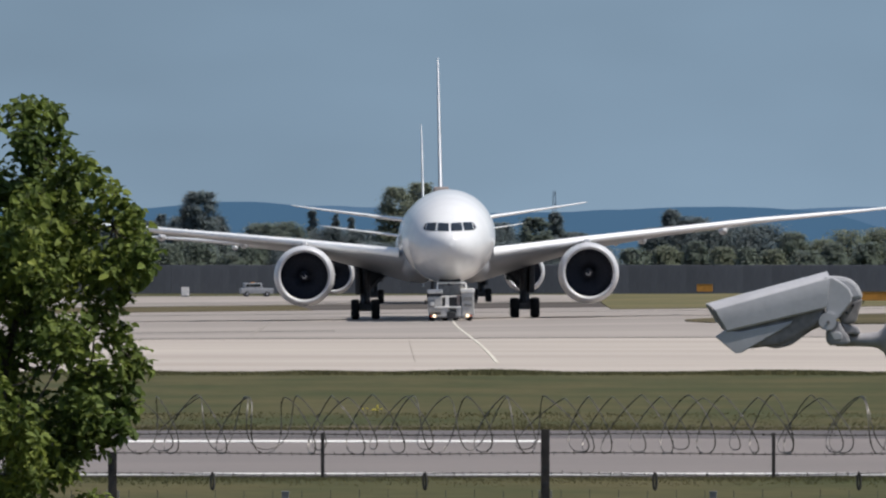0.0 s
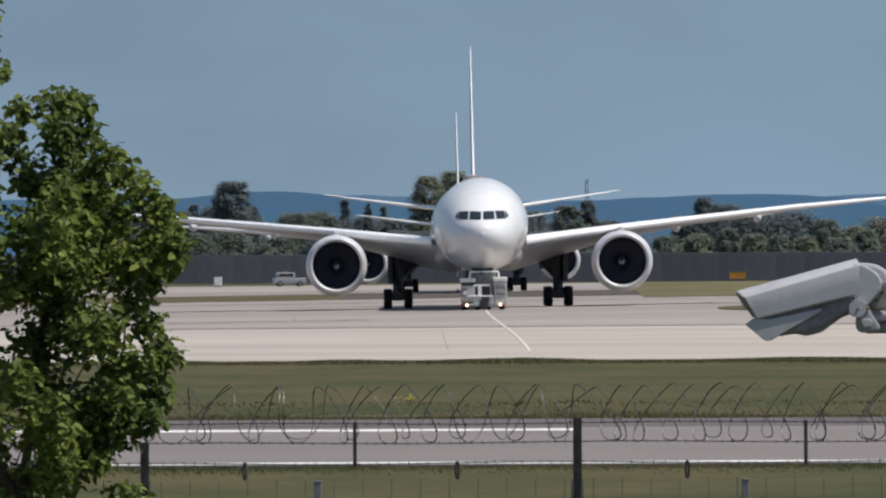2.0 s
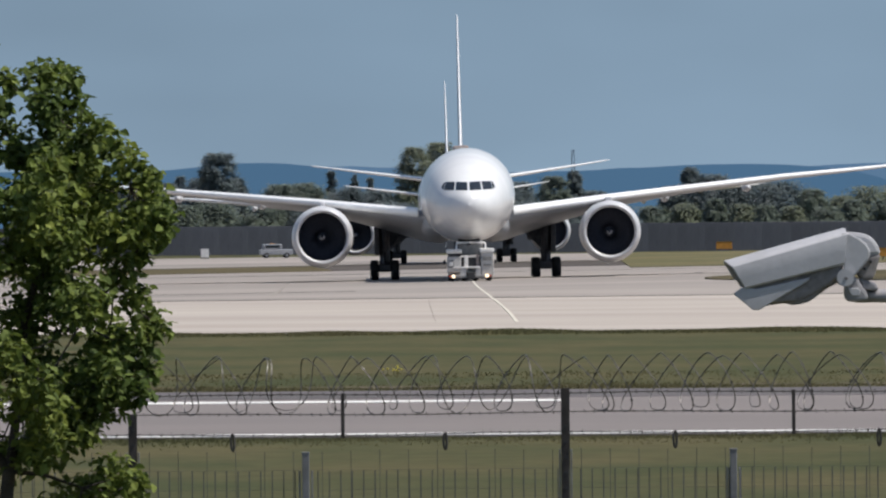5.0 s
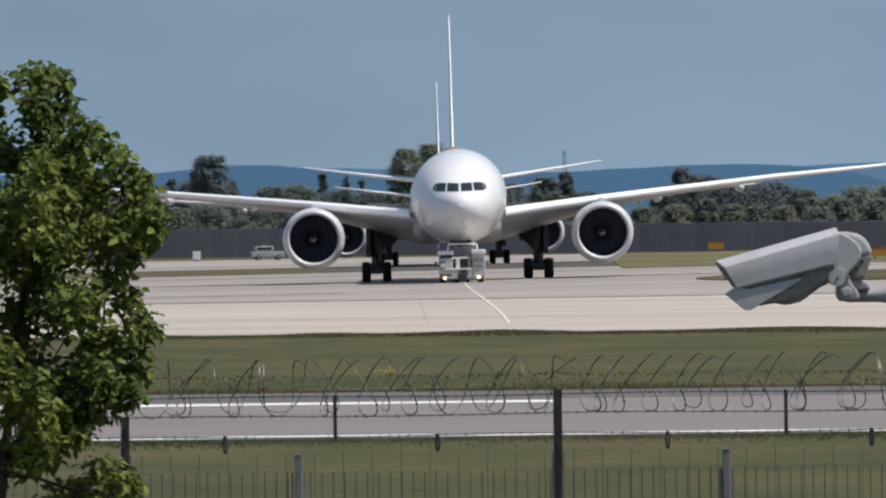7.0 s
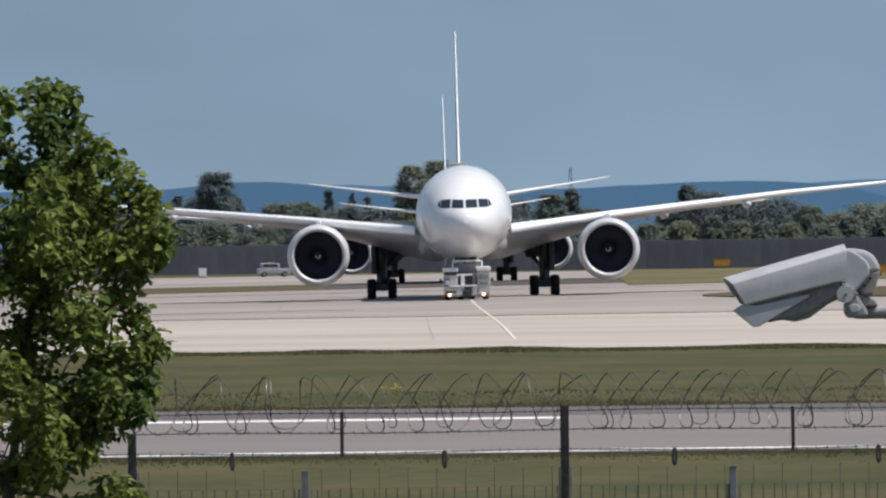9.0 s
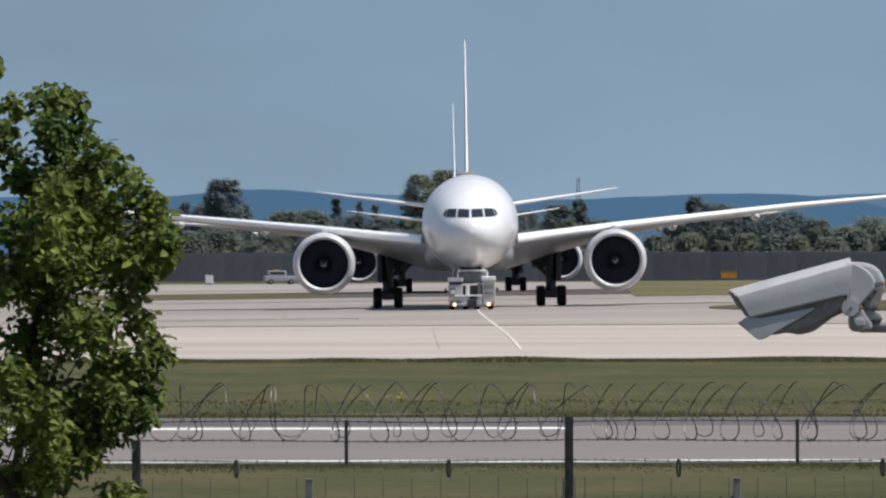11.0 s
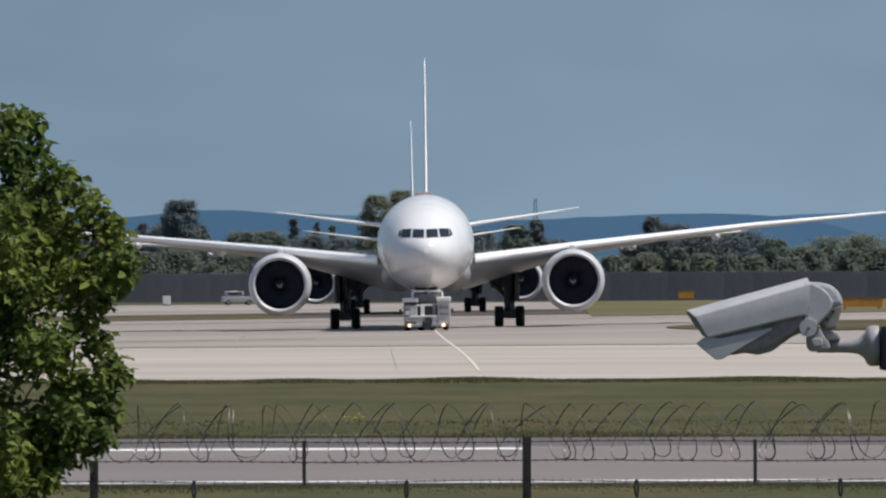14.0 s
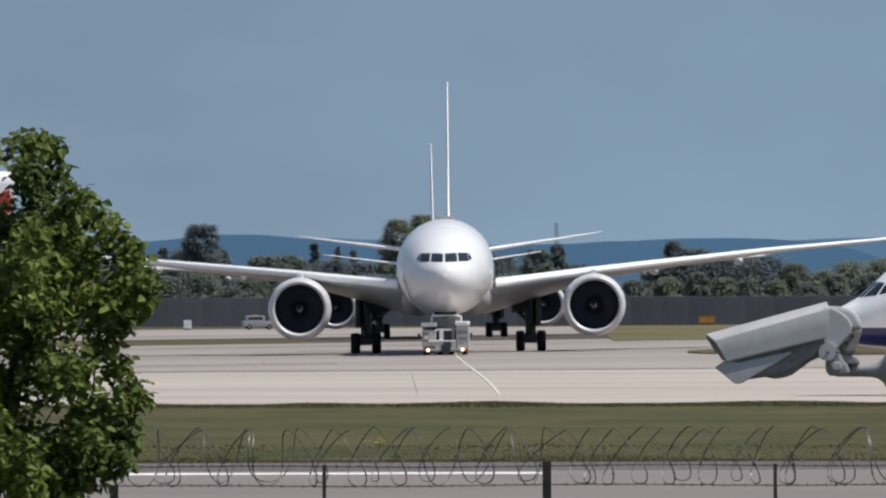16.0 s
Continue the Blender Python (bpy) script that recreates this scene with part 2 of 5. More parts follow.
M_SIGNB = mat("sign_frame", (0.10, 0.09, 0.06), 0.7, vary=0.15)
M_BLOOM = mat("yellow_petal", (0.55, 0.47, 0.04), 0.7, vary=0.1)
# steel tinted blue to paint in the haze before the mast
M_MAST = mat("hazed_mast_steel", (0.10, 0.14, 0.19), 0.8, vary=0.15)
# backdrop hills glow; their blue is distance haze put into the colour
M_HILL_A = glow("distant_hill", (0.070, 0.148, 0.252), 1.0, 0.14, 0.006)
M_HILL_B = glow("hazy_hill_far_glow", (0.100, 0.182, 0.295), 1.0, 0.10, 0.006)


# ---- mesh helpers ----
def part(name, bm, material, parent=None, label="", smooth=False, at=None):
    me = bpy.data.meshes.new(name)
    bm.to_mesh(me)
    bm.free()
    if smooth:
        me.polygons.foreach_set("use_smooth", [True] * len(me.polygons))
    me.materials.append(material)
    ob = new(name, me)
    if parent:
        ob.parent = parent
    if at is not None:
        ob.matrix_basis = at
    if label:
        ob["label"] = label
    return ob


def raw(name, verts, faces, material, parent=None, label="", smooth=False):
    me = bpy.data.meshes.new(name)
    me.from_pydata(verts, [], faces)
    me.update()
    if smooth:
        me.polygons.foreach_set("use_smooth", [True] * len(me.polygons))
    me.materials.append(material)
    ob = new(name, me)
    if parent:
        ob.parent = parent
    if label:
        ob["label"] = label
    return ob


def thing(name, label, category, group="", kind=""):
    return tagged(new(name), label, category, group, kind)


def box(bm, cx, cy, cz, sx, sy, sz, bev=0.0, m=None):
    made = bmesh.ops.create_cube(bm, size=1.0, matrix=(m or Matrix()) @ Matrix.Translation((cx, cy, cz)) @ Matrix.Diagonal((sx, sy, sz, 1)))
    if bev:
        edges = list({e for v in made["verts"] for e in v.link_edges})
        bmesh.ops.bevel(bm, geom=edges, offset=bev, segments=2, affect="EDGES", profile=0.6)
    return bm


def cyl(bm, a, b, r0, r1=None, n=16):
    """A closed tapered cylinder from a to b."""
    a, b = Vector(a), Vector(b)
    d = b - a
    m = Matrix.Translation((a + b) / 2) @ d.to_track_quat("Z", "Y").to_matrix().to_4x4()
    bmesh.ops.create_cone(bm, cap_ends=True, segments=n, radius1=r0, radius2=r0 if r1 is None else r1, depth=d.length, matrix=m)
    return bm


def prism(bm, outline, y0, y1, bev=0.0):
    """An outline in x and z, given thickness along y, with rounded edges."""
    near = [bm.verts.new((x, y0, z)) for x, z in outline]
    far = [bm.verts.new((x, y1, z)) for x, z in outline]
    n = len(outline)
    faces = [bm.faces.new(near), bm.faces.new(far[::-1])]
    for i in range(n):
        j = (i + 1) % n
        faces.append(bm.faces.new((near[j], near[i], far[i], far[j])))
    bmesh.ops.recalc_face_normals(bm, faces=faces)
    if bev:
        bmesh.ops.bevel(bm, geom=list({e for f in faces for e in f.edges}), offset=bev, segments=2, affect="EDGES", profile=0.6)
    return bm


def tube(verts, faces, pts, r0, r1, n=5):
    """Adds a tapered tube along pts to plain lists."""
    pts = [Vector(p) for p in pts]
    base = len(verts)
    last = len(pts) - 1
    for i, p in enumerate(pts):
        d = (pts[min(i + 1, last)] - pts[max(i - 1, 0)]).normalized()
        side = d.cross(Vector((0.3, 0.9, 0.31))).normalized()
        up = d.cross(side)
        r = r0 + (r1 - r0) * i / last
        for k in range(n):
            a = 2 * math.pi * k / n
            verts.append(tuple(p + side * (r * math.cos(a)) + up * (r * math.sin(a))))
    for i in range(last):
        for k in range(n):
            j = (k + 1) % n
            faces.append((base + i * n + k, base + i * n + j, base + (i + 1) * n + j, base + (i + 1) * n + k))


def smooth_step(a, b, v):
    v = min(1.0, max(0.0, (v - a) / (b - a)))
    return v * v * (3 - 2 * v)


def ground_z(x, y):
    """The apron falls gently to one side."""
    return 0.0113 * max(-45.0, min(45.0, x)) * smooth_step(400, 520, y) * (1 - smooth_step(1080, 1250, y))


def sheet(name, outline_x, ys, lift, material, label, category, thick=0.12):
    """A paved or grassed sheet that follows the ground. outline_x(y) gives its two sides."""
    verts, faces, nx = [], [], 24
    for y in ys:
        x0, x1 = outline_x(y)
        for i in range(nx + 1):
            x = x0 + (x1 - x0) * i / nx
            verts.append((x, y, ground_z(x, y) + lift))
    for j in range(len(ys) - 1):
        for i in range(nx):
            a = j * (nx + 1) + i
            faces.append((a, a + 1, a + nx + 2, a + nx + 1))
    top = len(verts)
    ring = [i for i in range(nx + 1)] + [j * (nx + 1) + nx for j in range(1, len(ys))] + \
           [(len(ys) - 1) * (nx + 1) + i for i in range(nx - 1, -1, -1)] + [j * (nx + 1) for j in range(len(ys) - 2, 0, -1)]
    for i in ring:
        verts.append((verts[i][0], verts[i][1], verts[i][2] - thick))
    for k in range(len(ring)):
        n = (k + 1) % len(ring)
        faces.append((ring[n], ring[k], top + k, top + n))
    ob = raw(name, verts, faces, material)
    return tagged(ob, label, category, kind="structure")


def steps(a, b, n):
    return [a + (b - a) * i / n for i in range(n + 1)]


# ---- ground and paving ----
def build_ground():
    verts, faces = [], []
    xs = [-2500, -900, -300, -120, -45, -20, 0, 20, 45, 120, 300, 900, 2500]
    ys = [-300, -60, 20, 60, 100, 140, 190, 250, 310] + steps(360, 1300, 24) + [1600, 2200, 3200, 4700]
    for y in ys:
        for x in xs:
            verts.append((x, y, ground_z(x, y)))
    n = len(xs)
    for j in range(len(ys) - 1):
        for i in range(n - 1):
            a = j * n + i
            faces.append((a, a + 1, a + n + 1, a + n))
    tagged(raw("ground", verts, faces, M_GRASS), "rough mown green airfield grass", "grass", kind="structure")


build_ground()
sheet("runway", lambda y: (-160, 160), [148.0, 160, 172, 180.5], 0.03, M_ASPHALT, "pinkish grey asphalt perimeter taxiway", "taxiway")
sheet("runway_shoulder", lambda y: (-160, 160), [180.5, 184, 189.5], 0.034, M_ASPHALT_D, "dark asphalt shoulder of the taxiway", "taxiway")
sheet("apron_near", lambda y: (-170, 170), steps(297.5, 441, 14), 0.03, M_CONCRETE, "sunlit pale concrete apron slabs", "apron")
sheet("apron_middle", lambda y: (-170, 170), steps(443, 768, 26), 0.034, M_CONCRETE_B, "worn grey concrete apron slabs", "apron")
sheet("apron_far", lambda y: (-170, 18 + (1180 - y) * 0.02), steps(900, 1180, 16), 0.034, M_CONCRETE_B, "worn concrete far apron", "apron")
sheet("cross_taxiway", lambda y: (-170, 170), steps(768.5, 899.5, 10), 0.026, M_TAXI_D, "dark asphalt cross taxiway", "taxiway")
sheet("verge_left", lambda y: (-90, -11 - (y - 768) * 0.03), steps(770, 880, 8), 0.06, M_DRY, "dry brown grass strip beside the taxiway", "grass")
sheet("verge_right", lambda y: (13.5 + (y - 727) * 0.012, 170), steps(727, 1200, 20), 0.08, M_VERGE, "sunlit yellow-green grass area beside the apron", "grass")
sheet("worn_edge", lambda y: (-160, 160), [189.5, 192, 195.5], 0.02, M_EARTH, "worn bare earth edge of the grass", "ground")
sheet("grass_island", lambda y: (14.9 + 9 * abs((y - 556) / 45) ** 2.2, 170), steps(512, 606, 14), 0.10, M_DRY, "dry yellow grass island between taxiways", "grass")


def strip(name, pts, width, lift, material, label):
    """A painted line along pts."""
    verts, faces = [], []
    for i, (x, y) in enumerate(pts):
        a, b = Vector(pts[max(i - 1, 0)]), Vector(pts[min(i + 1, len(pts) - 1)])
        d = (b - a).normalized()
        for s in (-1, 1):
            px, py = x - d.y * s * width / 2, y + d.x * s * width / 2
            for h in (0, -0.02):
                verts.append((px, py, ground_z(px, py) + lift + h))
    for i in range(len(pts) - 1):
        a, b = 4 * i, 4 * i + 4
        faces += [(a, b, b + 2, a + 2), (a, a + 1, b + 1, b), (a + 2, b + 2, b + 3, a + 3)]
    return tagged(raw(name, verts, faces, material), label, "marking", kind="structure")


strip("edge_line", [(x, 148.9 + 0.06 * math.sin(x)) for x in steps(-60, 60, 40)], 1.2, 0.042, M_LINE, "worn white painted taxiway edge line")
strip("edge_line", [(x, 177.3 + 0.006 * x) for x in steps(-60, 1.95, 30)], 1.6, 0.042, M_LINE, "worn white painted taxiway line that ends")
strip("centre_line", [(0.62, 900 - 12 * k) for k in range(26)] +
      [(0.64 + 1.30 * smooth_step(600, 320, y), y) for y in steps(590, 326, 26)], 0.13, 0.048, M_YELLOW, "faded yellow taxiway centre line that curves away")


def joint_line(pts, w, material=M_JOINT):
    strip("slab_joint", pts, w, 0.046, material, "dark sealed joint between concrete slabs")


joint_line([(x, 442.0 + 0.02 * x) for x in steps(-60, 60, 30)], 2.6)
joint_line([(x, 505.0) for x in steps(-60, -6, 12)], 1.2)
joint_line([(x, 618.0 + 0.05 * x) for x in steps(-70, 70, 24)], 2.0)
joint_line([(x, 700.0 - 0.3 * x) for x in steps(-70, 40, 24)], 3.0)
joint_line([(-1.75, 455), (-1.45, 400), (-1.0, 330)], 0.02, M_SEAM)
joint_line([(-10.0, 472), (-11.2, 574), (-11.9, 640)], 0.2, M_SEAM)


def build_grass(name, y0, y1, count, tall, label, edge=()):
    """Blades of grass over a strip across the view, denser along its edges."""
    rng = random.Random(5)
    verts, faces = [], []
    for i in range(count):
        if edge:
            y = rng.choice(edge) + rng.uniform(-1.5, 1.5) if rng.random() < 0.5 else y1 - abs(rng.gauss(0, 2.5))
        else:
            y = y0 + (y1 - y0) * rng.random()
        y = max(y0, min(y1, y))
        half = 0.062 * y + 2
        x = rng.uniform(-half, half)
        clump = 0.6 + 0.8 * noise.noise(Vector((x * 0.25, y * 0.06, 0)))
        for k in range(3):
            a = rng.uniform(0, 6.28)
            h = tall * rng.uniform(0.45, 1.1) * max(0.5, clump) * (1.0 if y > y1 - 6 or y < y0 + 4 else 0.55)
            w = rng.uniform(0.012, 0.03) * (y / 150)
            bx, by = x + rng.gauss(0, 0.10), y + rng.gauss(0, 0.1)
            z = ground_z(bx, by)
            lx, ly = rng.gauss(0, 0.6) * h, rng.gauss(0.25, 0.5) * h
            n = len(verts)
            verts += [(bx - w * math.cos(a), by - w * math.sin(a), z - 0.02), (bx + w * math.cos(a), by + w * math.sin(a), z - 0.02),
                      (bx + lx, by + ly, z + h)]
            faces.append((n, n + 1, n + 2))
    tagged(raw(name, verts, faces, M_BLADE), label, "grass", kind="stuff")


build_grass("grass_strip", 190.0, 296.3, 17000, 0.15, "long green grass strip with ragged tufts", edge=(191.0, 296.0))
build_grass("edge_grass", 194.0, 214.0, 2600, 0.09, "yellowing grass along the worn edge")
build_grass("near_grass", 100.0, 147.6, 5000, 0.06, "short worn green grass verge", edge=(147.0,))


def flowers(x, y):
    """A low patch of yellow weed in bloom."""
    rng = random.Random(8)
    f = thing("flowering_weed", "small patch of yellow wildflowers in the grass", "flowers")
    f.matrix_basis = pose(x, y, 0)
    for k in range(9):
        px, py, h = rng.gauss(0, 0.14), rng.gauss(0, 0.3), rng.uniform(0.10, 0.22)
        verts, faces = [], []
        tube(verts, faces, [(px, py, -0.02), (px + 0.01, py, h * 0.6), (px, py, h)], 0.006, 0.004, 4)
        stem = raw("stem", verts, faces, M_BLADE, f)
        bm = bmesh.new()
        bmesh.ops.create_icosphere(bm, subdivisions=1, radius=0.028, matrix=Matrix.Translation((px, py, h)) @ Matrix.Diagonal((1, 1, 0.6, 1)))
        part("blossom", bm, M_BLOOM, stem)


flowers(-1.62, 211.0)


# ---- far boundary: wall, trees, hills ----
def build_wall():
    wall = thing("boundary_wall", "long dark stained concrete boundary wall", "wall", kind="structure")
    me = None
    for i in range(46):
        x = -92 + 4.0 * i
        if me is None:
            bm = bmesh.new()
            box(bm, 0, 0, 1.95, 3.985, 0.22, 3.9, 0.015)
            first = part("panel", bm, M_WALL, wall)
            me, ob = first.data, first
        else:
            ob = new("panel", me)
            ob.parent = wall
        ob.matrix_basis = pose(x, 1268, 0.0)
    bm = bmesh.new()
    box(bm, 0, 1268.3, 3.94, 184, 0.3, 0.16, 0.02)
    part("coping", bm, M_WALL, wall)


build_wall()


def far_tree(px, top, width, d, material, kind="round", seed=0):
    """A distant tree: tapered trunk, limbs and a crown of many leafy clumps. px and top are its bearing and the bearing of its top."""
    rng = random.Random(seed)
    gen = np.random.default_rng(seed)
    f = 16031.0
    x, height, wide = (px - 784) / f * d, EYE_Z + (477 - top) / f * d, width / f * d
    tree = thing("tree", {"round": "broad leafy green tree beyond the wall", "tall": "tall dark columnar evergreen tree beyond the wall",
                          "bush": "low leafy bush beyond the wall", "thin": "slim pointed tree beyond the wall"}[kind], "tree" if kind != "bush" else "bush", "far trees")
    tree.matrix_basis = pose(x, d, 0)
    verts, faces = [], []
    tube(verts, faces, [(0, 0, -0.1), (0.1, 0, height * 0.4), (0, 0.1, height * 0.8)], 0.03 * height, 0.006 * height, 6)
    for k in range(7):
        a, h = rng.uniform(0, 6.28), rng.uniform(0.3, 0.7) * height
        e = Vector((math.cos(a) * wide * 0.33, math.sin(a) * wide * 0.33, h + 0.15 * height))
        tube(verts, faces, [(0, 0, h), tuple(Vector((0, 0, h)).lerp(e, 0.5) + Vector((0, 0, 0.02 * height))), tuple(e)], 0.01 * height, 0.004 * height, 4)
    raw("trunk", verts, faces, M_BARK, tree)
    # tufts of leaves in an uneven crown; each leaf faces roughly away from the crown's middle
    z0 = {"round": 0.18, "tall": 0.12, "bush": 0.02, "thin": 0.15}[kind]
    n = {"round": 190, "tall": 230, "bush": 150, "thin": 90}[kind]
    v = gen.random(n)
    if kind == "round":
        r = np.sqrt(np.maximum(0.03, 1 - ((v - 0.42) / 0.60) ** 2))
    elif kind == "tall":
        r = np.where(v < 0.3, 1.6 - 2.0 * v, np.where(v < 0.88, 0.95, 0.72))
    elif kind == "thin":
        r = 1.0 - v * 0.82
    else:
        r = np.sqrt(np.maximum(0.05, 1 - v * v))
    lobe = gen.uniform(0, 6.28, 3)
    a = gen.uniform(0, 6.28, n)
    r = r * (1 + 0.14 * np.sin(2 * a + lobe[0]) + 0.12 * np.sin(3 * a + 5 * v + lobe[1]))
    rad = np.sqrt(gen.uniform(0.45, 1.0, n)) * r * wide * 0.47
    size = gen.uniform(0.08, 0.14, n) * min(wide, height)
    mid = np.stack([np.cos(a) * rad, np.sin(a) * rad, np.minimum((z0 + (1 - z0) * v) * height, height - size * 0.9)], 1)
    m = 76
    c = np.repeat(mid, m, 0) + gen.normal(size=(n * m, 3)) * np.repeat(size, m)[:, None] * (0.70, 0.70, 0.60)
    c[:, 2] = np.clip(c[:, 2], 0.3, height + gen.normal(size=len(c)) * 0.12)
    out = (c - (0, 0, height * (0.25 if kind != "tall" else 0.45))) / (wide, wide, height)
    out /= np.linalg.norm(out, axis=1)[:, None] + 1e-9
    out += gen.normal(size=out.shape) * 0.28 + (0, 0, 0.45)
    out /= np.linalg.norm(out, axis=1)[:, None]
    u = np.cross(out, gen.normal(size=out.shape))
    u /= np.linalg.norm(u, axis=1)[:, None] + 1e-9
    w = np.cross(u, out)
    sz = gen.uniform(0.13, 0.27, (len(c), 1))
    verts = np.stack([c - u * sz, c + w * sz * 0.75, c + u * sz, c - w * sz * 0.75], 1).reshape(-1, 3)
    faces = np.arange(4 * len(c)).reshape(-1, 4)
    raw("crown", verts, faces, material, tree)


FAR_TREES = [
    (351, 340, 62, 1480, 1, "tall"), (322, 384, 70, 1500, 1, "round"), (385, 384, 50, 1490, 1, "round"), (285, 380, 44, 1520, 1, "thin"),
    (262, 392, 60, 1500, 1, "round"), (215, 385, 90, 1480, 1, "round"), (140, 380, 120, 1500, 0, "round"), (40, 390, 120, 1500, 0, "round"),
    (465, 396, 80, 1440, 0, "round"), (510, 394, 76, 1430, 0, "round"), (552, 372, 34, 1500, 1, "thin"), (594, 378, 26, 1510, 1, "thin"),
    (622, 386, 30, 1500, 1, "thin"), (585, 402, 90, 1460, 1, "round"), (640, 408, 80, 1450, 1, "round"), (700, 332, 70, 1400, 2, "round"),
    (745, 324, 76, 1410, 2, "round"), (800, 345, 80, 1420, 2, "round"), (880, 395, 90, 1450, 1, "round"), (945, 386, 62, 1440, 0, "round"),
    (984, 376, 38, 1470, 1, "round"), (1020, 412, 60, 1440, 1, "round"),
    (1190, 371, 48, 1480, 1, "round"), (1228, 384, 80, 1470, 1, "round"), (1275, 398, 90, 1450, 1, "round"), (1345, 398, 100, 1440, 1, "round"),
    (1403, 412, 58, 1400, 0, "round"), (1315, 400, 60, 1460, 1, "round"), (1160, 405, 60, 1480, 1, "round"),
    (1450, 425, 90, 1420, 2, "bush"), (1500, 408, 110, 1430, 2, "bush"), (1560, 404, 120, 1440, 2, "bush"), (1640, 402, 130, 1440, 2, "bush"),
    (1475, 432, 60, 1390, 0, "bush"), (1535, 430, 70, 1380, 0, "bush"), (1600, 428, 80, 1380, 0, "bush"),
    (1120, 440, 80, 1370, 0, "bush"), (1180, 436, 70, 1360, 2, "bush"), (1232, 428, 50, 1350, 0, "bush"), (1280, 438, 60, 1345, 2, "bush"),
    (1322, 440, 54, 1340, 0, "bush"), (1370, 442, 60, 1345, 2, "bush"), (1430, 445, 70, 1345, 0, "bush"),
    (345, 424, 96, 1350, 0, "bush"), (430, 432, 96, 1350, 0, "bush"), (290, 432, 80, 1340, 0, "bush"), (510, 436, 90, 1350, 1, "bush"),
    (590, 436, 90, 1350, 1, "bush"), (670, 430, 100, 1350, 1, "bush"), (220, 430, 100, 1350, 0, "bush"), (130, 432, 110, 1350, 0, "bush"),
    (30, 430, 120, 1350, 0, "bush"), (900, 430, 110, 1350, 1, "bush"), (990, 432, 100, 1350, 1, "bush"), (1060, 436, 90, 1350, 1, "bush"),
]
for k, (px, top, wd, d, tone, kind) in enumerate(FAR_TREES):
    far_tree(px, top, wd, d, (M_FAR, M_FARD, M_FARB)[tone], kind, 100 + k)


def ridge(name, d, base, waves, material, label):
    verts, faces = [], []
    n = 120
    for i in range(n + 1):
        x = -420 + 840 * i / n
        z = base + sum(a * math.exp(-((x - c) / w) ** 2) for a, c, w in waves) + 0.5 * noise.noise(Vector((x * 0.06, d, 0)))
        verts += [(x, d, -1), (x, d, z), (x, d + 150, z * 0.9)]
    for i in range(n):
        a = 3 * i
        faces += [(a, a + 3, a + 4, a + 1), (a + 1, a + 4, a + 5, a + 2)]
    tagged(raw(name, verts, faces, material), label, "hill", kind="structure")


ridge("backdrop_hill", 4300, 30.0, [(5.5, -95, 40), (3.2, 130, 60), (-14, 240, 40), (3, -190, 50)], M_HILL_A, "wooded hill in painted blue haze on the horizon")
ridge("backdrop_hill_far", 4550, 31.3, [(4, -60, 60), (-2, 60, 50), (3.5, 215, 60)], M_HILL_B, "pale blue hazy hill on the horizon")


def build_mast():
    mast = thing("lattice_mast", "thin grey lattice mast on the skyline", "mast")
    mast.matrix_basis = pose((981 - 784) / 16031 * 1700, 1700, 0)
    h = EYE_Z + (477 - 338) / 16031 * 1700
    for sx, sy in ((-1, -1), (1, -1), (1, 1), (-1, 1)):
        bm = bmesh.new()
        cyl(bm, (sx * 0.75, sy * 0.75, 0), (sx * 0.2, sy * 0.2, h), 0.09, 0.06, 6)
        part("leg", bm, M_MAST, mast)
    bm = bmesh.new()
    for k in range(12):
        z0, z1 = h * k / 12, h * (k + 1) / 12
        r0, r1 = 0.75 - 0.55 * k / 12, 0.75 - 0.55 * (k + 1) / 12
        s = 1 if k % 2 else -1
        cyl(bm, (-r0 * s, -r0, z0), (r1 * s, -r1, z1), 0.05, n=5)
        cyl(bm, (-r0 * s, r0, z0), (r1 * s, r1, z1), 0.05, n=5)
    part("bracing", bm, M_MAST, mast)


build_mast()


def taxi_sign(x, y, w, h, label):
    s = thing("taxiway_sign", label, "sign", "taxiway signs")
    s.matrix_basis = pose(x, y, ground_z(x, y) + 0.08)
    bm = bmesh.new()
    box(bm, 0, 0, 0.25 + h / 2, w, 0.3, h, 0.04)
    part("panel", bm, M_SIGN, s)
    bm = bmesh.new()
    box(bm, 0, 0, 0.27 + h, w + 0.1, 0.36, 0.08, 0.02)
    part("top_rail", bm, M_SIGNB, s)
    for k in (-0.4, 0.4):
        bm = bmesh.new()
        box(bm, k * w, 0, 0.13, 0.12, 0.2, 0.3, 0.02)
        part("foot", bm, M_SIGNB, s)


taxi_sign((1247 - 784) / 16031 * 1150, 1150, 2.0, 0.95, "small orange taxiway sign standing on grass")
taxi_sign((1558 - 784) / 16031 * 770, 770, 3.6, 0.75, "long orange taxiway sign standing on grass")


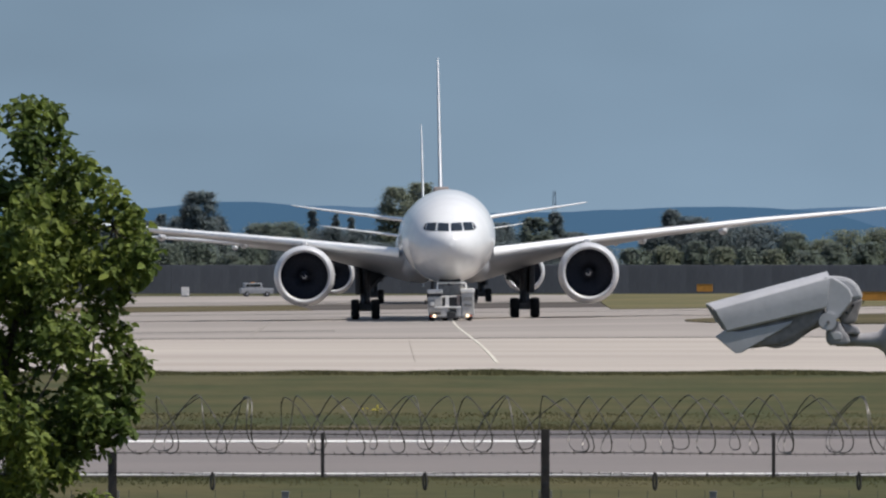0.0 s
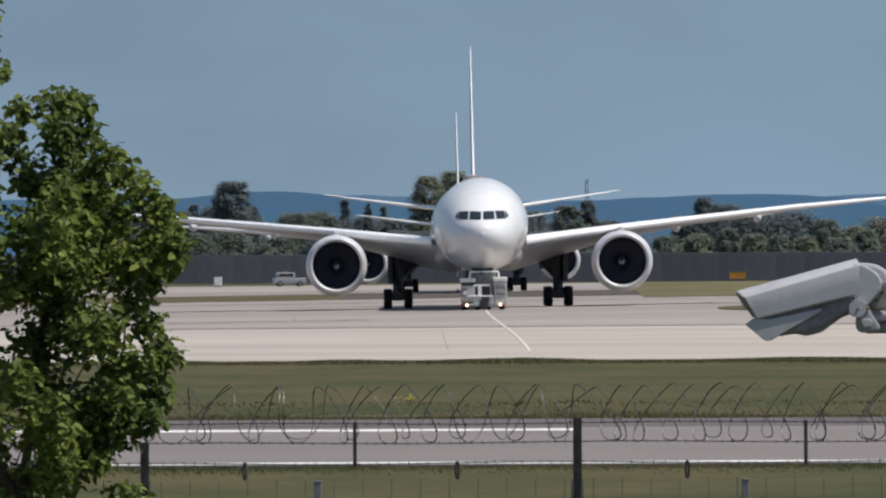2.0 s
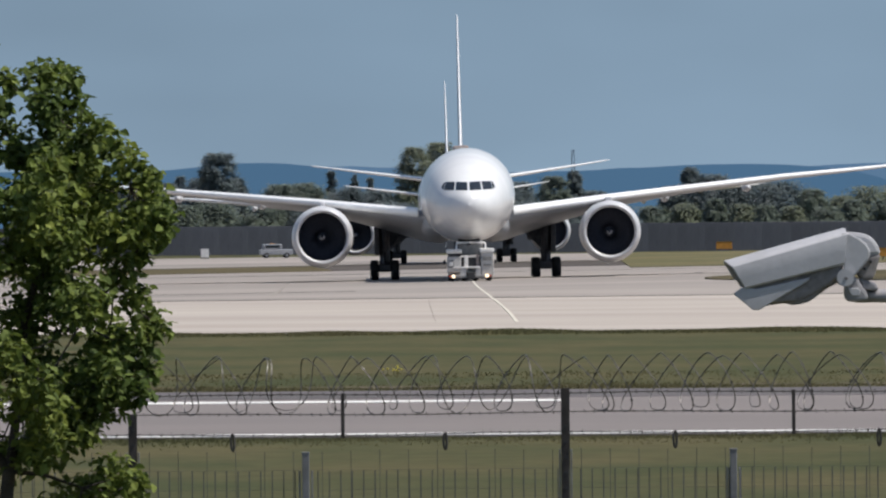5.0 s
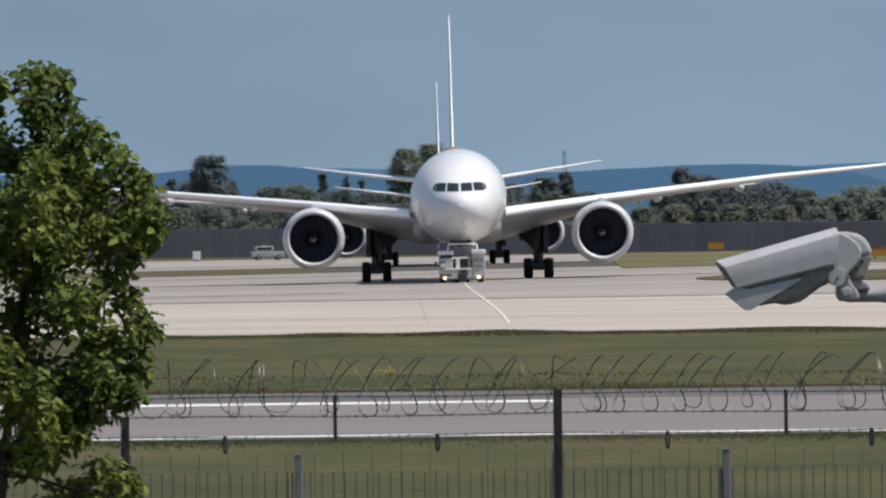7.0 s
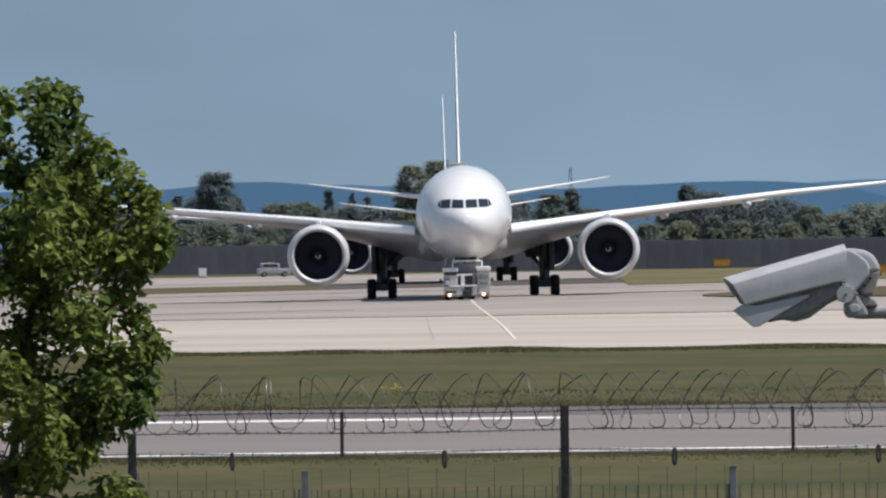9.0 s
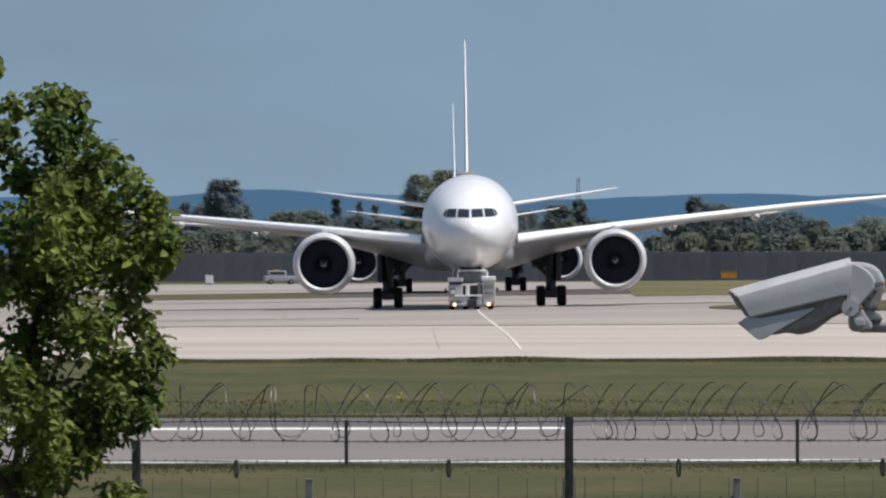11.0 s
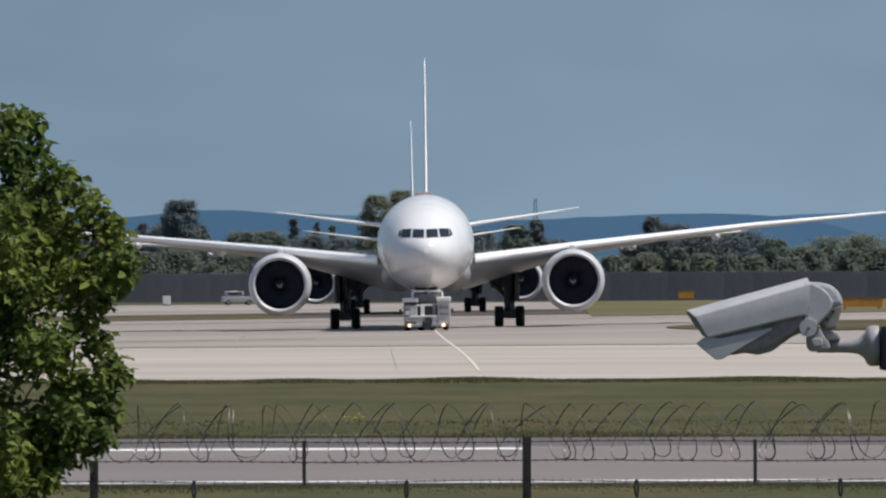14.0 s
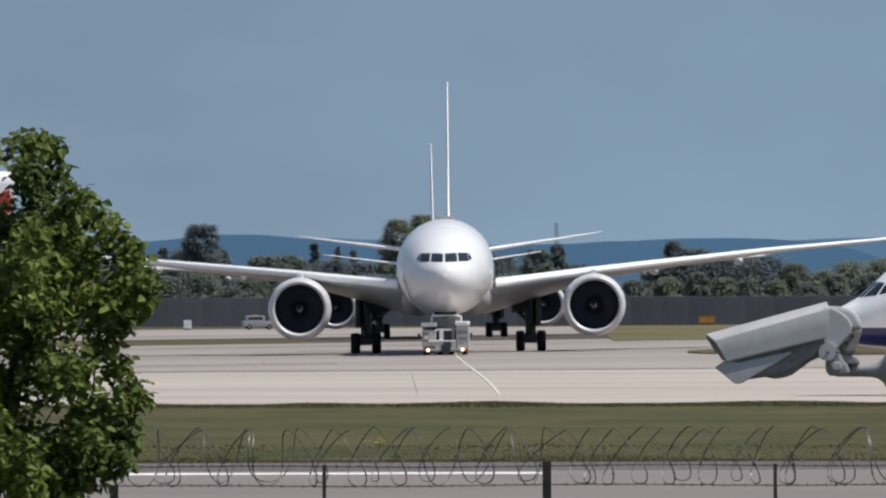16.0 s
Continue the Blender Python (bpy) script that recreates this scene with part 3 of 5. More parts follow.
def far_van(x, y, facing):
    """A pale service van parked before the wall."""
    v = thing("service_van", "pale grey airfield service van parked before the wall", "van")
    v.matrix_basis = pose(x, y, ground_z(x, y) + 0.034, 0, 0, facing)
    part("body", box(bmesh.new(), 0, 0, 0.72, 4.2, 1.8, 0.72, 0.12), M_VAN, v)
    cab = part("cabin", box(bmesh.new(), -0.5, 0, 1.40, 2.4, 1.66, 0.72, 0.16), M_VAN, v)
    part("side_window", box(bmesh.new(), -0.5, -0.80, 1.44, 1.9, 0.08, 0.42, 0.04), M_GLASS, cab)
    part("windscreen", box(bmesh.new(), 0.70, 0, 1.42, 0.06, 1.4, 0.46, 0.03), M_GLASS, cab)
    for sx in (-1, 1):
        for sy in (-1, 1):
            wheel(v, 0, 0, 0, 0.34, 0.2).matrix_basis = pose(sx * 1.3, sy * 0.82, 0.34, 0, 0, 90)
    part("beacon", box(bmesh.new(), -0.5, 0, 1.82, 0.5, 0.2, 0.12, 0.03), M_SIGN, v, "amber roof beacon")


def far_cabinet(x, y):
    """A white switch cabinet on its plinth."""
    c = thing("switch_cabinet", "small white switch cabinet standing before the wall", "cabinet")
    c.matrix_basis = pose(x, y, ground_z(x, y) + 0.034)
    part("plinth", box(bmesh.new(), 0, 0, 0.08, 1.1, 0.7, 0.16, 0.02), M_TUGGREY, c)
    part("body", box(bmesh.new(), 0, 0, 0.68, 1.0, 0.6, 1.04, 0.04), M_TUG, c)
    part("lid", box(bmesh.new(), 0, 0, 1.22, 1.08, 0.68, 0.07, 0.02), M_TUG, c)
    part("door", box(bmesh.new(), 0, -0.31, 0.68, 0.84, 0.03, 0.86, 0.01), M_TUG, c)


# ---- airliners ----
def section_at(sections, y):
    for a, b in zip(sections, sections[1:]):
        if y <= b[0]:
            k = (y - a[0]) / (b[0] - a[0])
            return tuple(p + (q - p) * k for p, q in zip(a[1:], b[1:]))
    return sections[-1][1:]


def smooth_sections(sections, n=70):
    """More sections between the given ones, closer together at the nose."""
    y1 = sections[-1][0]
    out = []
    for i in range(n + 1):
        y = y1 * (i / n) ** 2.2
        out.append((y, *section_at(sections, y)))
    return out


def loft(name, sections, material, parent, label="", n=48):
    """A fuselage through sections (y, half width, top, bottom)."""
    verts, faces = [], []
    for y, w, top, bot in sections:
        c, r = (top + bot) / 2, (top - bot) / 2
        for k in range(n):
            a = 2 * math.pi * k / n
            verts.append((w * math.sin(a), y, c + r * math.cos(a)))
    for j in range(len(sections) - 1):
        for k in range(n):
            m = (k + 1) % n
            faces.append((j * n + k, j * n + m, (j + 1) * n + m, (j + 1) * n + k))
    faces.append(tuple(range(n - 1, -1, -1)))
    faces.append(tuple((len(sections) - 1) * n + k for k in range(n)))
    return raw(name, verts, faces, material, parent, label, True)


def nose_depth(sections, x, z):
    """How far behind the nose tip the skin lies at x, z as seen from ahead."""
    low, high = 0.0, sections[-1][0] * 0.3
    for _ in range(30):
        y = (low + high) / 2
        w, top, bot = section_at(sections, y)
        c, r = (top + bot) / 2, (top - bot) / 2
        if (x / max(w, 0.001)) ** 2 + ((z - c) / max(r, 0.001)) ** 2 >= 1:
            low = y
        else:
            high = y
    return high


def skin_pane(name, sections, corners, parent, material, lift=0.03, n=6, label=""):
    """A pane that follows the nose. corners: four (x, z) as seen from ahead."""
    a, b, c, d = (Vector(p) for p in corners)
    verts, faces = [], []
    for layer in (lift, -0.06):
        for j in range(n + 1):
            for i in range(n + 1):
                p = a.lerp(b, i / n).lerp(d.lerp(c, i / n), j / n)
                verts.append((p.x, nose_depth(sections, p.x, p.y) - layer, p.y))
    m = (n + 1) ** 2
    for j in range(n):
        for i in range(n):
            q = j * (n + 1) + i
            faces.append((q, q + 1, q + n + 2, q + n + 1))
    rim = [i for i in range(n + 1)] + [j * (n + 1) + n for j in range(1, n + 1)] + [n * (n + 1) + i for i in range(n - 1, -1, -1)] + [j * (n + 1) for j in range(n - 1, 0, -1)]
    for k in range(len(rim)):
        e = (k + 1) % len(rim)
        faces.append((rim[k], m + rim[k], m + rim[e], rim[e]))
    return raw(name, verts, faces, material, parent, label, True)


def blade(name, stations, material, parent, upright=False, label="", n=12, drop=()):
    """A wing, tailplane or fin. stations: (span, leading edge y, chord, thickness, height). drop: how far each trailing edge hangs."""
    verts, faces = [], []
    ring = 2 * n
    for i, (s, y, chord, t, h) in enumerate(stations):
        low = drop[i] if drop else 0.0
        for k in range(ring):
            a = 2 * math.pi * k / ring
            u = (1 - math.cos(a)) / 2
            half = t * (1.48 * math.sqrt(u) - 0.63 * u - 1.76 * u ** 2 + 1.42 * u ** 3 - 0.51 * u ** 4)
            v = half if a <= math.pi else -half * 0.8
            verts.append((v, y + u * chord, s) if upright else (s, y + u * chord, h + v - low * u))
    for j in range(len(stations) - 1):
        for k in range(ring):
            m = (k + 1) % ring
            faces.append((j * ring + k, j * ring + m, (j + 1) * ring + m, (j + 1) * ring + k))
    faces.append(tuple(range(ring)))
    faces.append(tuple((len(stations) - 1) * ring + k for k in range(ring)))
    return raw(name, verts, faces, material, parent, label, True)


def revolve(name, profile, material, parent, n=48, label=""):
    """A round body about the y axis through (y, radius) pairs."""
    verts, faces = [], []
    for y, r in profile:
        for k in range(n):
            a = 2 * math.pi * k / n
            verts.append((r * math.sin(a), y, r * math.cos(a)))
    for j in range(len(profile) - 1):
        for k in range(n):
            m = (k + 1) % n
            faces.append((j * n + k, j * n + m, (j + 1) * n + m, (j + 1) * n + k))
    return raw(name, verts, faces, material, parent, label, True)


def wheel(parent, x, y, z, r, w):
    """A tyre on a rim, on its axle."""
    bm = bmesh.new()
    prof = [(-w / 2, r * 0.55), (-w / 2, r * 0.86), (-w * 0.40, r * 0.96), (-w * 0.2, r), (w * 0.2, r), (w * 0.40, r * 0.96), (w / 2, r * 0.86), (w / 2, r * 0.55)]
    n = 24
    rings = [[bm.verts.new((u, q * math.cos(2 * math.pi * k / n), q * math.sin(2 * math.pi * k / n))) for k in range(n)] for u, q in prof]
    for a, b in zip(rings, rings[1:]):
        for k in range(n):
            bm.faces.new((a[k], a[(k + 1) % n], b[(k + 1) % n], b[k]))
    bmesh.ops.recalc_face_normals(bm, faces=bm.faces[:])
    ob = part("wheel", bm, M_TYRE, parent, smooth=True, at=pose(x, y, z))
    ob.data.materials.append(M_RIM)
    bm = bmesh.new()
    bm.from_mesh(ob.data)
    before = len(bm.faces)
    cyl(bm, (-w * 0.36, 0, 0), (w * 0.36, 0, 0), r * 0.56, n=18)
    cyl(bm, (-w * 0.46, 0, 0), (w * 0.46, 0, 0), r * 0.2, n=10)
    for i, face in enumerate(bm.faces):
        if i >= before:
            face.material_index = 1
    bm.to_mesh(ob.data)
    bm.free()
    ob["radius"] = r
    return ob


def engine(parent, x, y, z, r, length):
    """A turbofan in its nacelle, seen from ahead."""
    e = new("engine")
    e.parent = parent
    e.matrix_basis = pose(x, y, z)
    revolve("nacelle", [(0.32, r * 0.925), (0.7, r * 0.972), (1.3, r), (2.4, r), (3.6, r * 0.985), (length * 0.72, r * 0.90), (length * 0.73, r * 0.86), (length * 0.5, r * 0.8)], M_NACELLE, e)
    revolve("inlet_lip", [(0.55, r * 0.775), (0.3, r * 0.772), (0.12, r * 0.79), (0.03, r * 0.82), (0.0, r * 0.85), (0.04, r * 0.88), (0.16, r * 0.905), (0.32, r * 0.926)], M_LIP, e, label="bare metal inlet lip")
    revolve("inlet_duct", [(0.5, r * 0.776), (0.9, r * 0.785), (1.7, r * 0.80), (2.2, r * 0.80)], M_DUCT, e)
    shared = None
    for k in range(22):
        verts, faces = [], []
        a0, b = 0.0, 0
        for j in range(7):
            q = r * (0.17 + 0.62 * j / 6)
            sweep = 0.16 * math.sin(j / 6 * 3.0) + 0.03 * j
            for s in (0, 1):
                a = a0 + sweep + s * 0.36
                verts.append((q * math.sin(a), 1.72 + s * (0.34 - 0.03 * j) - 0.15 * math.sin(j / 6 * 3.1), q * math.cos(a)))
        for j in range(6):
            q = b + 2 * j
            faces.append((q, q + 1, q + 3, q + 2))
        if shared is None:
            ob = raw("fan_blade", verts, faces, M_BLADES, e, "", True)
            shared = ob.data
        else:
            ob = new("fan_blade", shared)
            ob.parent = e
        ob.matrix_basis = pose(0, 0, 0, 0, 360 * k / 22, 0)
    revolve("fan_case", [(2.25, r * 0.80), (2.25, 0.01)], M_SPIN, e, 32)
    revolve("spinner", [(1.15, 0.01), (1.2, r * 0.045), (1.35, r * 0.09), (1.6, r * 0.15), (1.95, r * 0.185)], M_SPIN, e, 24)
    verts, faces = [], []
    m = 16
    for j in range(m + 1):
        a = 0.6 + 4.6 * j / m
        q = r * (0.045 + 0.045 * j / m)
        wdt = r * 0.017 * math.sin(math.pi * (0.12 + 0.88 * j / m)) + 0.012
        for s in (-1, 1):
            rr = q + s * wdt
            verts.append((rr * math.sin(a), 1.12 + rr * 1.35 / r * 1.6 - 0.02, rr * math.cos(a)))
    for j in range(m):
        faces.append((2 * j, 2 * j + 1, 2 * j + 3, 2 * j + 2))
    raw("swirl", verts, faces, M_SWIRL, e, "white spiral on the spinner")
    revolve("exhaust_cone", [(length * 0.5, r * 0.6), (length * 0.8, r * 0.5), (length, r * 0.36)], M_STRUT, e, 32)
    return e


LONG_HULL = [(0.0, 0.04, 4.92, 4.84), (0.10, 0.42, 5.28, 4.46), (0.3, 0.75, 5.56, 4.14), (0.65, 1.10, 5.84, 3.82), (1.2, 1.48, 6.12, 3.50), (2.0, 1.87, 6.52, 3.20),
             (2.8, 2.18, 7.02, 2.98), (3.6, 2.42, 7.46, 2.82), (4.8, 2.70, 7.92, 2.66), (6.2, 2.91, 8.28, 2.54), (8.0, 3.05, 8.54, 2.47),
             (10.0, 3.1, 8.65, 2.45), (30, 3.1, 8.65, 2.45), (52, 3.1, 8.65, 2.45), (57, 3.05, 8.65, 2.8), (62, 2.6, 8.6, 3.7), (67, 1.85, 8.4, 5.0), (71, 1.0, 8.1, 6.2), (73.1, 0.35, 7.7, 6.9)]


def widebody():
    """A large white twin-engined airliner; x to its right as seen from ahead, y to its tail, ground below its nose."""
    plane = thing("airliner", "large white twin-engined wide-body airliner on its wheels", "airplane", "towed airliners")
    hull = smooth_sections(LONG_HULL, 90)
    loft("fuselage", hull, M_HULL, plane, n=64)
    for s in (-1, 1):
        skin_pane("cockpit_window", hull, [(s * 0.07, 5.84), (s * 0.84, 5.87), (s * 0.77, 6.42), (s * 0.06, 6.38)], plane, M_GLASS)
        skin_pane("cockpit_window", hull, [(s * 0.93, 5.87), (s * 1.56, 5.90), (s * 1.46, 6.42), (s * 0.85, 6.43)], plane, M_GLASS)
        skin_pane("cockpit_window", hull, [(s * 1.585, 5.92), (s * 1.74, 6.06), (s * 1.60, 6.34), (s * 1.49, 6.41)], plane, M_GLASS)
        wing = blade("wing", [(s * 2.4, 23.6, 15.0, 1.65, 4.15), (s * 5.5, 26.2, 12.6, 1.22, 4.56), (s * 9.6, 29.6, 9.9, 0.80, 5.12), (s * 15, 34.0, 7.6, 0.52, 5.74),
                              (s * 21.9, 39.7, 5.3, 0.36, 6.48), (s * 28, 44.8, 3.4, 0.24, 7.00), (s * 31.4, 48.6, 1.9, 0.14, 7.31), (s * 32.4, 50.6, 0.7, 0.03, 7.42)], M_GREYP, plane, label="grey wing with bright leading edge", drop=(1.7, 1.15, 0.5, 0.22, 0.12, 0.05, 0.0, 0.0))
        blade("slat", [(s * 3.2, 24.05, 2.4, 0.80, 4.46), (s * 5.5, 25.95, 2.3, 0.70, 4.74), (s * 9.6, 29.38, 2.1, 0.60, 5.24), (s * 15, 33.82, 1.9, 0.50, 5.81), (s * 21.9, 39.55, 1.4, 0.38, 6.52),
                       (s * 28, 44.72, 0.9, 0.26, 7.02), (s * 31.4, 48.5, 0.6, 0.18, 7.32)], M_WHITE, wing, label="white leading edge slat")
        for d, h in ((13.9, 5.50), (19.7, 6.10)):
            revolve("flap_fairing", [(0, 0.02), (0.3, 0.16), (1.0, 0.27), (2.5, 0.30), (4.5, 0.18), (5.5, 0.02)], M_FAIRING, wing, 18).matrix_basis = pose(s * d, 30 + d * 0.64 + 3.0, h - 0.25)
        bm = bmesh.new()
        prism(bm, [(s * (9.6 - 0.22), 4.6), (s * (9.6 + 0.22), 4.6), (s * (9.6 + 0.16), 5.34), (s * (9.6 - 0.16), 5.34)], 25.0, 33.0, 0.08)
        part("pylon", bm, M_NACELLE, plane)
        engine(plane, s * 9.61, 23.0, 3.02, 2.06, 7.6)
        blade("tailplane", [(s * 1.2, 60.6, 6.9, 0.42, 6.74), (s * 3.9, 62.6, 5.4, 0.32, 7.12), (s * 7.5, 65.3, 3.8, 0.2, 7.63), (s * 10.4, 67.7, 2.4, 0.10, 8.06), (s * 10.76, 68.5, 1.2, 0.04, 8.12)], M_WHITE, plane)
        # belly fairing where the wing joins
        fairing = revolve("wing_fairing", [(0, 0.05), (0.8, 0.55), (2.5, 1.0), (6, 1.22), (14, 1.22), (19, 0.8), (22, 0.1)], M_GREYP, plane, 32)
        fairing.matrix_basis = pose(s * 1.80, 20.5, 3.66)
        gear = new("main_gear")
        gear.parent = plane
        gear.matrix_basis = pose(s * 5.49, 36.4, 0)
        bm = bmesh.new()
        cyl(bm, (0, 0, 0.66), (0, 0, 2.2), 0.16)
        cyl(bm, (0, 0, 1.5), (0, 0, 4.6), 0.36)
        box(bm, 0, 0, 0.72, 0.34, 3.2, 0.34, 0.06)
        for yy in (-1.46, 0, 1.46):
            cyl(bm, (-0.75, yy, 0.67), (0.75, yy, 0.67), 0.10)
        part("strut", bm, M_STRUT, gear, smooth=False)
        bm = bmesh.new()
        box(bm, 0, 0, 0.80, 0.86, 3.5, 0.52, 0.12)
        cyl(bm, (0, 0, 0.9), (0, 0, 1.75), 0.42, 0.30)
        cyl(bm, (0, -1.2, 0.95), (0, -0.3, 1.9), 0.13)
        part("bogie", bm, M_STRUT, gear)
        bm = bmesh.new()
        cyl(bm, (-s * 0.1, 0.2, 1.9), (-s * 2.0, 0.8, 3.9), 0.15)
        cyl(bm, (0, -0.2, 1.7), (0, -1.9, 3.9), 0.12)
        part("brace", bm, M_STRUT, gear)
        bm = bmesh.new()
        box(bm, s * 0.52, 0.1, 2.95, 0.34, 2.0, 2.5, 0.06)
        box(bm, -s * 0.75, 0.9, 3.35, 1.0, 0.5, 1.6, 0.05)
        part("gear_door", bm, M_STRUT, gear)
        for yy in (-1.46, 0, 1.46):
            for k in (-1, 1):
                wheel(gear, k * 0.70, yy, 0.68, 0.68, 0.58)
    fin = blade("fin", [(8.2, 55.6, 10.6, 0.36, 0), (9.2, 56.8, 9.6, 0.34, 0), (13, 60.6, 7.4, 0.27, 0), (17.0, 64.6, 4.9, 0.19, 0), (18.42, 66.2, 4.0, 0.13, 0), (18.70, 66.9, 2.8, 0.05, 0)], M_FINSIDE, plane, True, "fin with darker livery")
    blade("fin_edge", [(8.3, 55.5, 1.4, 0.20, 0), (13, 60.45, 1.2, 0.16, 0), (17.0, 64.45, 1.0, 0.13, 0), (18.42, 66.05, 0.8, 0.10, 0), (18.72, 66.75, 0.7, 0.05, 0)], M_WHITE, fin, True, "white leading edge")
    bm = bmesh.new()
    box(bm, -0.1, 44, 8.88, 1.1, 3.0, 0.46, 0.16)
    part("antenna_fairing", bm, M_BROWN, plane)
    nose = new("nose_gear")
    nose.parent = plane
    nose.matrix_basis = pose(0, 5.9, 0)
    bm = bmesh.new()
    cyl(bm, (0, 0, 0.54), (0, 0.1, 2.9), 0.15)
    cyl(bm, (-0.5, 0, 0.54), (0.5, 0, 0.54), 0.08)
    cyl(bm, (0, 0, 1.4), (0, -1.4, 2.8), 0.08)
    part("strut", bm, M_STRUT, nose)
    for k in (-1, 1):
        bm = bmesh.new()
        prism(bm, [(k * 0.94, 1.62), (k * 1.0, 1.62), (k * 0.80, 2.62), (k * 0.74, 2.62)], -0.9, 1.3, 0.015)
        part("gear_door", bm, M_WHITE, nose)
        wheel(nose, k * 0.35, 0, 0.54, 0.54, 0.38)
    bm = bmesh.new()
    box(bm, 0, 0.2, 2.36, 1.5, 0.3, 0.12, 0.03)
    part("door_link", bm, M_GREYP, nose)
    # near-black block put in for the shade of the open wheel well
    part("wheel_well", box(bmesh.new(), 0, 0.2, 2.62, 1.36, 2.6, 0.30, 0.05), M_TUGDARK, nose, "dark block painting the shade in the wheel well")
    return plane


SHORT_HULL = [(0.0, 0.03, 2.44, 2.38), (0.08, 0.26, 2.66, 2.16), (0.25, 0.50, 2.86, 1.97), (0.6, 0.82, 3.10, 1.80), (1.1, 1.10, 3.36, 1.69), (1.6, 1.32, 3.80, 1.62),
              (2.2, 1.50, 4.36, 1.58), (2.9, 1.64, 4.72, 1.55), (4.0, 1.80, 5.02, 1.52), (5.4, 1.93, 5.26, 1.50), (7, 1.97, 5.36, 1.48), (24, 1.97, 5.36, 1.48), (29, 1.7, 5.32, 2.3), (33, 1.0, 5.2, 3.6), (36, 0.25, 4.9, 4.5)]


SHORT_HULL = [(y, w, top + 0.08, bot + 0.08) for y, w, top, bot in SHORT_HULL]


def narrowbody():
    """A smaller white airliner with a navy belly and a red and navy fin."""
    plane = thing("small_airliner", "white narrow-body airliner with navy blue belly", "airplane", "taxiing airliners")
    hull = smooth_sections(SHORT_HULL, 80)
    body = loft("fuselage", hull, M_WHITE, plane, n=64)
    body.data.materials.append(M_NAVY)
    bm = bmesh.new()
    bm.from_mesh(body.data)
    bmesh.ops.bisect_plane(bm, geom=bm.verts[:] + bm.edges[:] + bm.faces[:], plane_co=(0, 0, 2.40), plane_no=(0, 0, 1))
    for face in bm.faces:
        if face.calc_center_median().z < 2.40:
            face.material_index = 1
    bm.to_mesh(body.data)
    bm.free()
    for s in (-1, 1):
        for c in ([(0.05, 3.42), (0.56, 3.40), (0.52, 3.92), (0.05, 3.96)], [(0.64, 3.40), (1.10, 3.46), (0.96, 3.90), (0.60, 3.93)], [(1.16, 3.48), (1.36, 3.56), (1.22, 3.92), (1.03, 3.92)]):
            skin_pane("cockpit_window", hull, [(s * x, z + 0.08) for x, z in c], plane, M_GLASS, 0.02)
        for k in range(24):
            bm = bmesh.new()
            box(bm, s * 1.955, 6.4 + 0.78 * k, 3.75, 0.05, 0.24, 0.34, 0.02)
            part("cabin_window", bm, M_CABIN, plane)
        wing = blade("wing", [(s * 1.5, 11.5, 6.5, 0.42, 2.1), (s * 5.5, 13.9, 4.2, 0.27, 2.5), (s * 16.5, 19.5, 1.6, 0.09, 3.5)], M_GREYP, plane)
        engine(plane, s * 5.6, 10.3, 1.62, 1.12, 4.2)
        bm = bmesh.new()
        prism(bm, [(s * 5.45, 2.4), (s * 5.75, 2.4), (s * 5.7, 2.74), (s * 5.5, 2.74)], 11.5, 15.0, 0.04)
        part("pylon", bm, M_WHITE, plane)
        blade("tailplane", [(s * 0.5, 31.0, 3.6, 0.2, 4.5), (s * 6.2, 34.6, 1.5, 0.06, 5.1)], M_WHITE, plane)
        gear = new("main_gear")
        gear.parent = plane
        gear.matrix_basis = pose(s * 3.7, 17.6, 0)
        bm = bmesh.new()
        cyl(bm, (0, 0, 0.55), (0, 0, 2.2), 0.13)
        cyl(bm, (-0.5, 0, 0.55), (0.5, 0, 0.55), 0.08)
        part("strut", bm, M_STRUT, gear)
        for k in (-1, 1):
            wheel(gear, k * 0.44, 0, 0.56, 0.56, 0.38)
    fin = blade("fin", [(5.0, 27.0, 7.4, 0.26, 0), (6.0, 28.6, 6.0, 0.24, 0), (10.8, 32.6, 3.0, 0.12, 0), (11.6, 33.3, 2.3, 0.05, 0)], M_WHITE, plane, True, "white fin with red and navy patches")
    for s in (-1, 1):
        for tone, outline in ((M_RED, [(30.6, 8.1), (35.3, 9.2), (35.1, 10.5), (31.9, 9.4)]), (M_NAVY, [(29.3, 6.4), (34.8, 7.0), (35.0, 8.6), (30.2, 7.6)])):
            bm = bmesh.new()
            v = [bm.verts.new((s * 0.25 * (1.15 - 0.07 * (z - 5)), y, z)) for y, z in outline] + [bm.verts.new((s * (0.25 * (1.15 - 0.07 * (z - 5)) - 0.2), y, z)) for y, z in outline]
            bm.faces.new(v[:4])
            for i in range(4):
                bm.faces.new((v[i], v[(i + 1) % 4], v[4 + (i + 1) % 4], v[4 + i]))
            bmesh.ops.recalc_face_normals(bm, faces=bm.faces[:])
            part("fin_patch", bm, tone, fin)
    nose = new("nose_gear")
    nose.parent = plane
    nose.matrix_basis = pose(0, 4.6, 0)
    bm = bmesh.new()
    cyl(bm, (0, 0, 0.38), (0, 0.1, 1.9), 0.09)
    cyl(bm, (-0.3, 0, 0.38), (0.3, 0, 0.38), 0.06)
    part("strut", bm, M_STRUT, nose)
    for k in (-1, 1):
        wheel(nose, k * 0.25, 0, 0.38, 0.38, 0.22)
        bm = bmesh.new()
        box(bm, k * 0.42, 0.3, 1.25, 0.04, 1.6, 0.6, 0.015)
        part("gear_door", bm, M_NAVY, nose)
    bm = bmesh.new()
    box(bm, -1.20, 1.55, 2.88, 0.06, 0.10, 0.12, 0.02)
